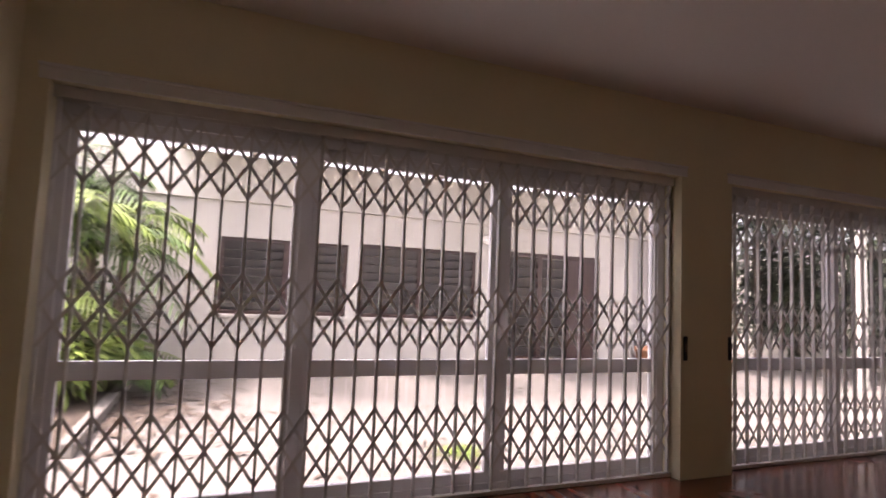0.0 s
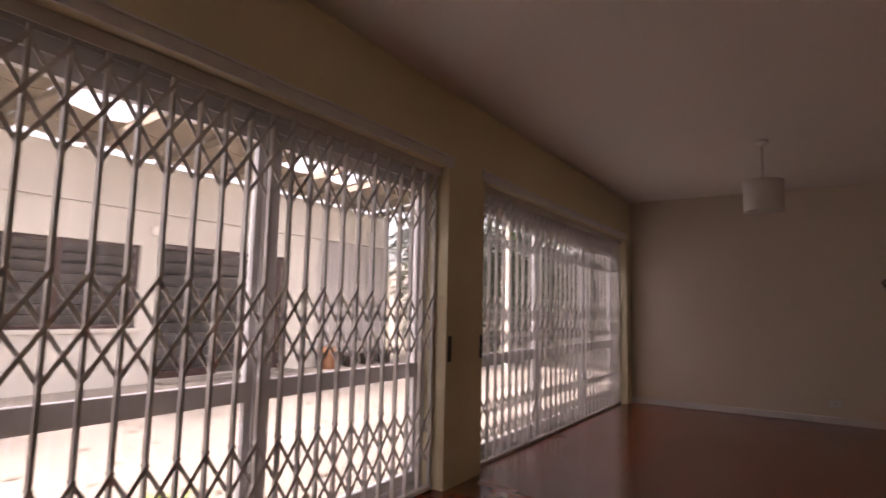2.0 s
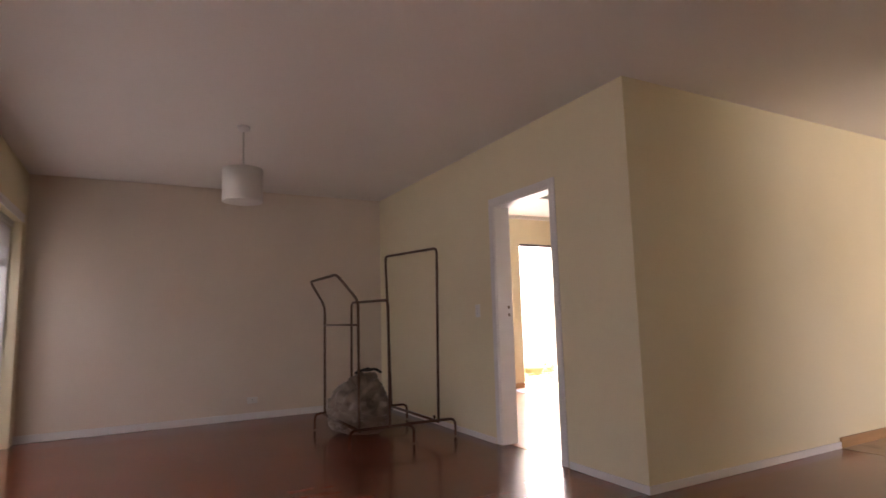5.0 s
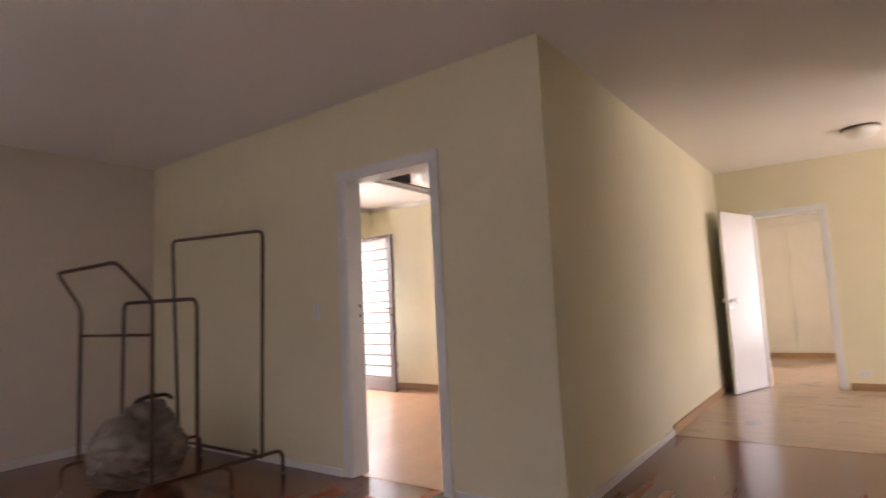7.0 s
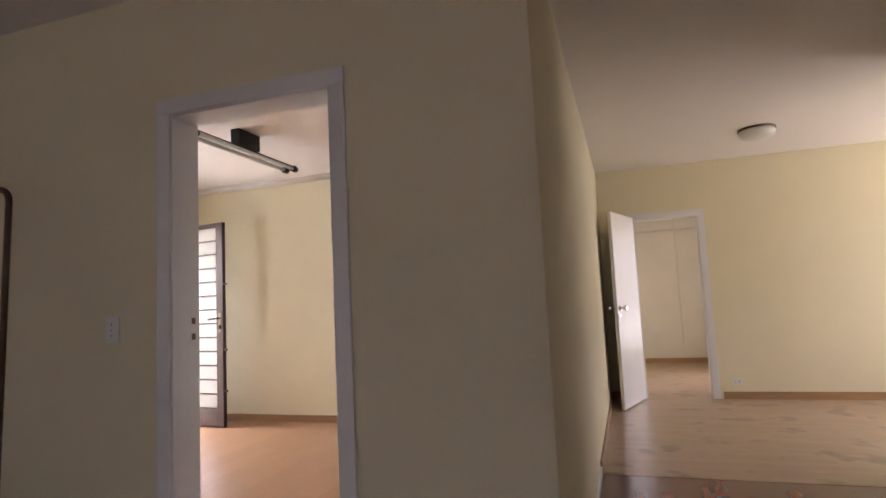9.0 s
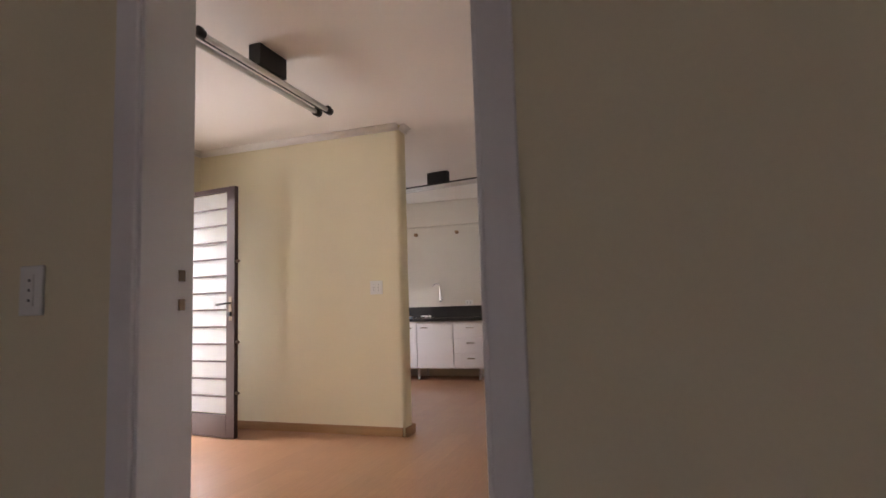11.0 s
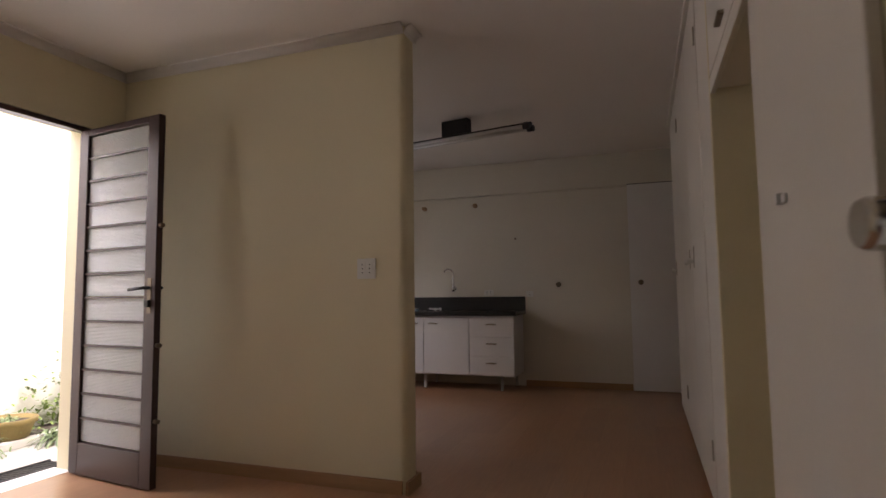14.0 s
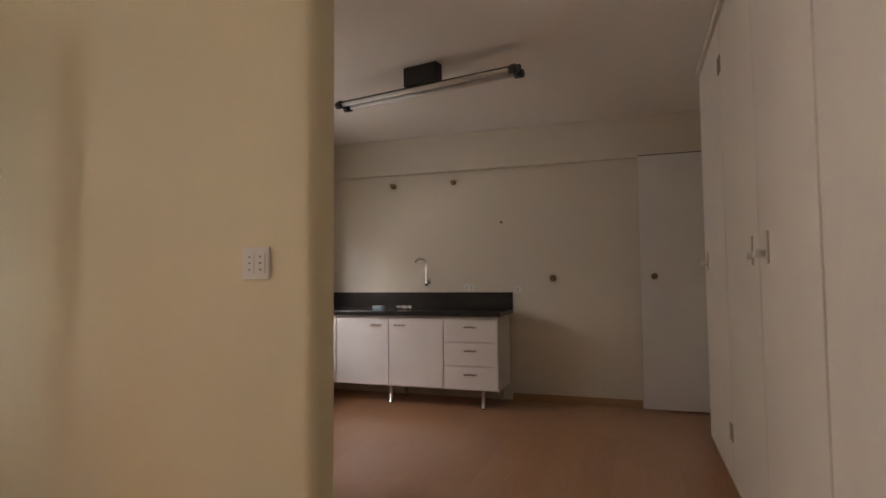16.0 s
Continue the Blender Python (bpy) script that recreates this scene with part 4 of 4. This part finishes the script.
def yard_louvres(y0, y1, z0, z1, mid, n):
    w = part("window", bmesh.new(), M_DOORBROWN, hs, "dark brown steel louvre window")
    bm = bmesh.new()
    for bx in ((XH - 0.12, XH - 0.06, y0, y0 + 0.06, z0, z1), (XH - 0.12, XH - 0.06, y1 - 0.06, y1, z0, z1), (XH - 0.12, XH - 0.06, y0 + 0.06, y1 - 0.06, z0, z0 + 0.06), (XH - 0.12, XH - 0.06, y0 + 0.06, y1 - 0.06, z1 - 0.06, z1)) + tuple((XH - 0.12, XH - 0.06, k - 0.05, k + 0.05, z0 + 0.06, z1 - 0.06) for k in mid):
        box(bm, *bx)
    bm.to_mesh(w.data)
    bm.free()
    w.data.materials.clear()
    w.data.materials.append(M_DOORBROWN)
    ks = [y0 + 0.06] + [q for k in mid for q in (k - 0.05, k + 0.05)] + [y1 - 0.06]
    h = (z1 - z0 - 0.12) / n
    for a, b in zip(ks[::2], ks[1::2]):
        for i in range(n):
            mm = Matrix.Translation((XH - 0.09, (a + b) / 2, z0 + 0.06 + (i + 0.5) * h)) @ Matrix.Rotation(radians(28), 4, 'Y')
            boxes("slat", [(-0.004, 0.004, -(b - a) / 2, (b - a) / 2, -h * 0.52, h * 0.52)], M_SLATG, w, "", 0, mm)
    boxes("sill", [(XH - 0.06, XH + 0.06, y0 - 0.05, y1 + 0.05, z0 - 0.06, z0 - 0.001)], M_CREAM_OUT, hs, "", 0.006)


yard_louvres(*WINS[0], (2.32,), 8)
yard_louvres(*WINS[1], (4.82,), 8)
dw = part("window", bmesh.new(), M_DOORBROWN, hs, "dark brown steel louvre door unit")
bm = bmesh.new()
DT = DOORO[3]
for ya0, ya1 in ((6.34, 6.42), (7.45, 7.55), (8.20, 8.28), (8.92, 9.00)):
    box(bm, XH - 0.12, XH - 0.05, ya0, ya1, DOORO[2], DT)
for ya0, ya1 in ((6.42, 7.45), (7.55, 8.20), (8.28, 8.92)):
    box(bm, XH - 0.12, XH - 0.05, ya0, ya1, DT - 0.08, DT)
box(bm, XH - 0.12, XH - 0.05, 6.42, 7.45, DOORO[2], 0.0)
bm.to_mesh(dw.data)
bm.free()
dw.data.materials.append(M_DOORBROWN)
for yc, hw in ((6.935, 0.515), (7.875, 0.325)):
    for i in range(10):
        mm = Matrix.Translation((XH - 0.09, yc, 0.10 + i * 0.203)) @ Matrix.Rotation(radians(28), 4, 'Y')
        boxes("slat", [(-0.004, 0.004, -hw, hw, -0.105, 0.105)], M_SLATG, dw, "", 0, mm)
boxes("door_leaf", [(XH - 0.11, XH - 0.07, 8.285, 8.915, DOORO[2] + 0.01, DT - 0.085)], M_DOORBROWN, dw, "dark brown steel door leaf", 0.003)
boxes("step", [(XH, XH + 0.35, 6.3, 9.1, GZ, GZ + 0.05)], M_CONC, hs, "", 0.01)
bm = bmesh.new()
lathe(bm, [(0.09, 0), (0.10, 0.04), (0.08, 0.09), (0.02, 0.11)], (0, 0, 0), 16, face_m(XH, 6.20, 2.33, "+x"))
part("wall_lamp", bm, M_PLASTIC, hs, "round white outdoor wall lamp")

# old roof over the far side of the yard, with strips of daylight
rf = thing("yard_roof", "weathered tiled canopy roof with open strips over the yard", "canopy roof")
RX0, RX1, RZ, RP = XH - 0.2, -5.9, 3.42, 1.14
TILT = Matrix.Translation((XH, 0, RZ)) @ Matrix.Rotation(radians(-5), 4, 'Y') @ Matrix.Translation((-XH, 0, -RZ))
for i in range(11):
    y = 0.55 + i * RP
    boxes("rafter", [(RX0, RX1, y - 0.045, y + 0.045, RZ + 0.001, RZ + 0.12)], M_ROOF, rf, "", 0.004, TILT)
rng = random.Random(4)
bm = bmesh.new()
prev = None
for k in range(9):
    a = k / 8
    z = 0.035 * math.sin(a * math.pi * 2)
    row = [bm.verts.new((dx, -RP / 2 + a * RP * 1.0, z + dz)) for dz in (0, 0.012) for dx in (0.0, 0.33)]
    if prev:
        for p, q in ((0, 1), (2, 3), (0, 2), (1, 3)):
            bm.faces.new((prev[p], prev[q], row[q], row[p]))
    prev = row
me_tile = finish(bm, "roof_tile", M_ROOF)
for i in range(10):
    y = 0.55 + (i + 0.5) * RP
    n = 0
    x = RX0
    while x < RX1 - 0.2:
        strip = i in (1, 3, 6, 7) and x > XH + 0.45
        if not strip or n % 4 == 3:
            if not strip or rng.random() < 0.5:
                piece("roof_tile", me_tile, rf, TILT @ Matrix.Translation((x, y + rng.uniform(-0.01, 0.01), RZ + 0.16 + rng.uniform(0, 0.02))))
        x += 0.31
        n += 1
for yy in (0.95, 11.9):
    boxes("eaves_beam" if yy < 5 else "post", [(RX1 - 0.14, RX1 - 0.02, 0.4, 12.1, 3.76, 3.88)] if yy < 5 else [(RX1 - 0.14, RX1 - 0.02, yy - 0.06, yy + 0.06, GZ, 3.76)], M_ROOF if yy < 5 else M_CREAM_OUT, rf)

# ribbed screen that carries on the line of the house, and garden walls
fz = thing("ribbed_screen", "pale grey ribbed sheet screen beyond the house door", "fence")
boxes("rail", [(XH - 0.10, XH - 0.06, 9.9, 12.3, 0.1, 0.2), (XH - 0.10, XH - 0.06, 9.9, 12.3, 2.3, 2.4)], M_METALFENCE, fz)
bm = bmesh.new()
box(bm, -0.015, 0.015, -0.07, 0.07, 0, 2.62 - GZ)
me_rib = finish(bm, "sheet_rib", M_METALFENCE)
for i in range(16):
    piece("sheet_rib", me_rib, fz, Matrix.Translation((XH - 0.03 + 0.014 * (i % 2), 9.98 + i * 0.15, GZ)))
structure("garden_wall", [(-12, -2.9, 15.5, 15.7, GZ, 2.6), (-12.2, -12.0, -12, 15.7, GZ, 2.4), (-12, 3, -6.2, -6.0, GZ, 2.6)], M_CREAM_OUT, "pale rendered garden boundary wall", "wall", 0.01)
structure("planting_bed", [(XH + 0.01, -4.6, -5.9, 0.15, GZ, GZ + 0.08)], M_EARTH, "dark leaf-strewn earth of the planting bed", "flower bed", 0.02)
structure("kerb", [(XH + 0.01, -4.6, 0.15, 0.27, GZ, GZ + 0.12)], M_CONC, "low concrete kerb of the planting bed", "kerb", 0.015)


def leaf_blade(bm, base, direction, length, width, droop, seg=5):
    d = Vector(direction).normalized()
    side = d.cross(Vector((0, 0, 1)))
    if side.length < 0.05:
        side = Vector((1, 0, 0))
    side.normalize()
    prev = None
    for i in range(seg + 1):
        t = i / seg
        p = Vector(base) + d * length * t + Vector((0, 0, -droop * t * t * length))
        w = width * (math.sin(math.pi * min(1, 0.12 + 0.88 * t)) * 0.9 + 0.04)
        row = [bm.verts.new(p + side * w), bm.verts.new(p + Vector((0, 0, w * 0.25))), bm.verts.new(p - side * w)]
        if prev:
            bm.faces.new((prev[0], prev[1], row[1], row[0]))
            bm.faces.new((prev[1], prev[2], row[2], row[1]))
        prev = row


def palm(x, y, height, n, spread, material, seed, label):
    rng = random.Random(seed)
    p = thing("palm", label, "palm", "yard palms")
    bm = bmesh.new()
    pts = [(x + 0.05 * math.sin(k), y + 0.04 * k / 6, GZ + height * k / 6) for k in range(7)]
    tube(bm, pts, [0.08 - 0.005 * k for k in range(7)], 10)
    part("trunk", bm, M_BARK, p)
    bm = bmesh.new()
    top = Vector(pts[-1])
    for i in range(n):
        a = i * 2.4 + rng.uniform(-0.3, 0.3)
        el = rng.uniform(0.15, 1.1)
        d = Vector((math.cos(a) * math.cos(el), math.sin(a) * math.cos(el), math.sin(el)))
        L = spread * rng.uniform(0.75, 1.1)
        dr = rng.uniform(0.45, 0.9)
        rach = [top + d * L * t + Vector((0, 0, -dr * t * t * L)) for t in [k / 9 for k in range(10)]]
        tube(bm, rach, [0.012 * (1 - 0.09 * k) for k in range(10)], 4)
        for k in range(1, 10):
            for kk in (0.0, 0.5):
                q = rach[k - 1].lerp(rach[k], kk + 0.25)
                fd = (rach[k] - rach[k - 1]).normalized()
                sd = fd.cross(Vector((0, 0, 1))).normalized()
                for s in (-1, 1):
                    leaf_blade(bm, q, fd * 0.7 + sd * s + Vector((0, 0, 0.1)), L * 0.32 * math.sin(math.pi * (0.15 + 0.8 * k / 10)), 0.016, 0.5, 3)
    part("crown", bm, material, p)


palm(-7.3, -0.25, 1.7, 15, 1.4, M_LEAF, 1, "green palm with arching fronds in the planting bed")
palm(-8.5, -0.55, 2.6, 15, 1.5, M_LEAF, 2, "tall green palm by the pale wall")
palm(-6.6, -0.75, 1.0, 16, 1.3, M_LEAFY, 3, "bushy light green palm in the planting bed")
palm(-8.0, 0.0, 2.1, 16, 1.4, M_LEAFY, 7, "light green palm with tall arching fronds by the wall")
palm(-6.7, -0.5, 2.0, 16, 1.4, M_LEAFY, 8, "green palm leaning over the planting bed")
palm(-8.3, 0.0, 0.4, 18, 1.1, M_LEAFY, 5, "low light green palm clump by the kerb")
palm(-7.2, 0.0, 0.3, 18, 0.95, M_LEAF, 6, "low dark green palm clump by the kerb")
palm(-8.55, 12.5, 3.3, 16, 1.3, M_LEAFD, 9, "old dark-trunked palm with drooping fronds beyond the screen")


def shrub(x, y, r, h, n, material, seed, name, label, cat, group=""):
    rng = random.Random(seed)
    s = thing(name, label, cat, group)
    bm = bmesh.new()
    for i in range(5):
        a = i * 1.26
        tube(bm, [(x, y, GZ), (x + math.cos(a) * r * 0.3, y + math.sin(a) * r * 0.3, GZ + h * 0.5), (x + math.cos(a) * r * 0.5, y + math.sin(a) * r * 0.5, GZ + h * 0.8)], [0.03, 0.02, 0.008], 6)
    part("stems", bm, M_BARK, s)
    bm = bmesh.new()
    for i in range(n):
        u = Vector((rng.gauss(0, 1), rng.gauss(0, 1), rng.gauss(0, 1))).normalized()
        k = rng.random() ** 0.4 * (1 + 0.35 * noise.noise(u * 2.2 + Vector((seed, 0, 0))))
        c = Vector((x + u.x * r * k, y + u.y * r * k, GZ + h * 0.55 + u.z * h * 0.45 * k))
        leaf_blade(bm, c, (u.x + rng.uniform(-.5, .5), u.y + rng.uniform(-.5, .5), u.z * 0.5 + rng.uniform(-.3, .5)), rng.uniform(0.14, 0.3), rng.uniform(0.025, 0.05), 0.4, 2)
    part("crown", bm, material, s)


shrub(-6.9, 13.4, 1.2, 5.2, 3200, M_LEAFD, 11, "shrub", "dark leafy tall shrub at the end of the yard", "shrub")
shrub(-8.3, 13.5, 1.0, 4.6, 3000, M_LEAFD, 16, "shrub", "dark leafy shrub behind the ribbed screen", "shrub")
shrub(-9.6, 13.9, 1.1, 4.8, 3000, M_LEAFD, 17, "shrub", "tall dark shrub behind the house end", "shrub")
shrub(-6.0, 14.0, 1.3, 5.4, 3600, M_LEAFD, 12, "shrub", "broad dark leafy tree by the garden wall", "shrub")
shrub(-4.2, 14.2, 1.1, 4.6, 2800, M_LEAFD, 13, "shrub", "dark leafy shrub by the garden wall", "shrub")
shrub(-8.6, -0.5, 0.8, 1.6, 1500, M_LEAF, 14, "shrub", "low green shrub among the palms", "shrub")
shrub(-6.5, -0.4, 0.6, 1.2, 1000, M_LEAFY, 15, "shrub", "low light green shrub in the bed", "shrub")


def pot(name, x, y, z, r, h, label, material=M_TERRA):
    p = thing(name, label, "flower pot")
    bm = bmesh.new()
    lathe(bm, [(r * 0.72, 0), (r * 0.95, h * 0.75), (r * 1.04, h * 0.78), (r * 1.04, h), (r * 0.92, h), (r * 0.85, h * 0.8)], (x, y, z), 24)
    part("pot", bm, material, p)
    bm = bmesh.new()
    lathe(bm, [(r * 0.84, 0), (r * 0.5, 0.01)], (x, y, z + h * 0.82), 20)
    part("soil", bm, M_EARTH, p)
    return p


pot("flower_pot", -9.2, 9.95, GZ, 0.24, 0.44, "terracotta flower pot against the ribbed screen")
M_DARKPOT = mat("dark_plastic_pot", (0.07, 0.055, 0.05), 0.7, vary=0.2, scale=8, fine=50)
for yy, rr in ((10.65, 0.19), (11.25, 0.20), (11.85, 0.19)):
    pot("planter", -9.22, yy, GZ, rr, 0.30, "low dark planter pot against the ribbed screen", M_DARKPOT)
# leaf litter on the paving
rng = random.Random(9)
bm = bmesh.new()
for i in range(260):
    x, y = (rng.gauss(-4.0, 0.25), rng.gauss(3.25, 0.25)) if i < 70 else (rng.uniform(-9, -3.2), rng.uniform(0.3, 11))
    a = rng.uniform(0, 6.28)
    leaf_blade(bm, (x, y, GZ + 0.012), (math.cos(a), math.sin(a), 0.1), rng.uniform(0.06, 0.16), rng.uniform(0.012, 0.03), 0.1, 2)
tagged(part("fallen_leaves", bm, M_BARK), "dry fallen leaves scattered on the paving", "leaves", "", "stuff")
rng = random.Random(10)
bm = bmesh.new()
for i in range(120):
    a = rng.uniform(0, 6.28)
    leaf_blade(bm, (-4.0 + rng.gauss(0, 0.12), 3.27 + rng.gauss(0, 0.12), GZ), (math.cos(a), math.sin(a), rng.uniform(0.3, 1.2)), rng.uniform(0.08, 0.2), 0.012, 0.5, 3)
tagged(part("weed_tuft", bm, M_LEAFY), "small green weed tuft growing in the paving", "weeds")

rng = random.Random(12)
bm = bmesh.new()
for i in range(280):
    a = rng.uniform(0, 6.28)
    leaf_blade(bm, (rng.gauss(-6.2, 0.8), 0.3 + abs(rng.gauss(0.2, 0.45)), GZ + 0.015), (math.cos(a), math.sin(a), 0.15), rng.uniform(0.1, 0.4), rng.uniform(0.01, 0.03), 0.12, 3)
tagged(part("fallen_fronds", bm, M_BARK), "dry brown palm fronds fallen along the kerb", "leaves", "", "stuff")

# side passage outside the kitchen door
structure("passage_wall", [(-2.0, 12, 10.45, 10.65, -0.1, 3.2)], M_SIDE_WALL, "white rendered wall of the side passage", "wall")
structure("passage_kerb", [(3.2, 9, 10.05, 10.13, -0.06, 0.0)], M_SIDE_WALL, "pale kerb of the planted strip", "kerb", 0.01)
structure("passage_bed", [(3.2, 9, 10.13, 10.45, -0.06, -0.01)], M_EARTH, "earth of the narrow planted strip", "flower bed")


def spider_plant(x, y, z, r, n, seed, label):
    rng = random.Random(seed)
    bm = bmesh.new()
    for i in range(n):
        a, e = rng.uniform(0, 6.28), rng.uniform(0.35, 1.35)
        leaf_blade(bm, (x + rng.uniform(-.05, .05), y + rng.uniform(-.05, .05), z), (math.cos(a) * math.cos(e), math.sin(a) * math.cos(e), math.sin(e)), r * rng.uniform(0.7, 1.3), 0.0085, rng.uniform(0.6, 1.2), 6)
    tagged(part("spider_plant", bm, M_SPIDER), label, "plant", "passage plants")


for k, (x, y) in enumerate(((4.55, 10.1), (4.85, 10.2), (5.2, 10.05), (5.45, 10.22), (5.7, 10.1), (6.0, 10.2), (4.3, 10.2), (5.0, 9.95))):
    spider_plant(x, y, -0.02, 0.26, 60, 30 + k, "green and white striped spider plant in the strip")
pot("flower_pot", 4.80, 10.22, -0.01, 0.19, 0.16, "wide shallow mossy terracotta bowl with plants", mat("mossy_clay", (0.30, 0.22, 0.08), 0.85, vary=0.25, scale=8, fine=50, bump=0.3))
spider_plant(4.80, 10.22, 0.12, 0.16, 50, 50, "small spider plant growing in the clay bowl")
rng = random.Random(8)
bm = bmesh.new()
for i in range(500):
    u = (rng.gauss(5.45, 0.22), rng.uniform(10.36, 10.44), abs(rng.gauss(0.0, 0.22)))
    leaf_blade(bm, u, (rng.uniform(-1, 1), -0.6, rng.uniform(-0.5, 1)), rng.uniform(0.03, 0.07), 0.014, 0.2, 2)
tagged(part("creeper", bm, M_LEAFY), "light green creeper climbing the white wall", "climbing plant")
gt = thing("drain_grate", "dark metal slotted drain grate set in the paving", "grate")
boxes("frame", [(4.02, 4.62, 9.30, 9.32, -0.06, -0.045), (4.02, 4.62, 9.48, 9.50, -0.06, -0.045)], M_BLACK, gt)
bm = bmesh.new()
box(bm, -0.005, 0.005, -0.085, 0.085, 0, 0.008)
me_gb = finish(bm, "grate_bar", M_BLACK)
for i in range(20):
    piece("grate_bar", me_gb, gt, Matrix.Translation((4.035 + i * 0.03, 9.40, -0.058)))

# area lamps for daylight: three at windows, two added as fill
daylight_lamp("window_light_far_room", 5.0, YS - 0.05, 1.5, 1.25, 1.15, (5.0, 3, 1.2), 1.5)
daylight_lamp("window_light_sink", 6.55, YN + 0.30, 1.65, 1.8, 1.0, (6.55, 6, 1.1), 1.7)
daylight_lamp("window_light_kitchen", 2.92, YN + 0.19, 1.71, 0.9, 0.86, (2.92, 6, 1.3), 2.2)
# added fill above the open passage, out of view, brightens the kitchen
daylight_lamp("passage_fill_light", 4.3, 9.77, 3.15, 3.2, 1.1, (4.3, 9.6, 0), 60)
# added fill at the corridor's unseen opening, lights the wardrobe
daylight_lamp("corridor_fill_light", 7.6, 2.62, 1.3, 1.0, 1.6, (8.4, 3.6, 1.1), 0.6)
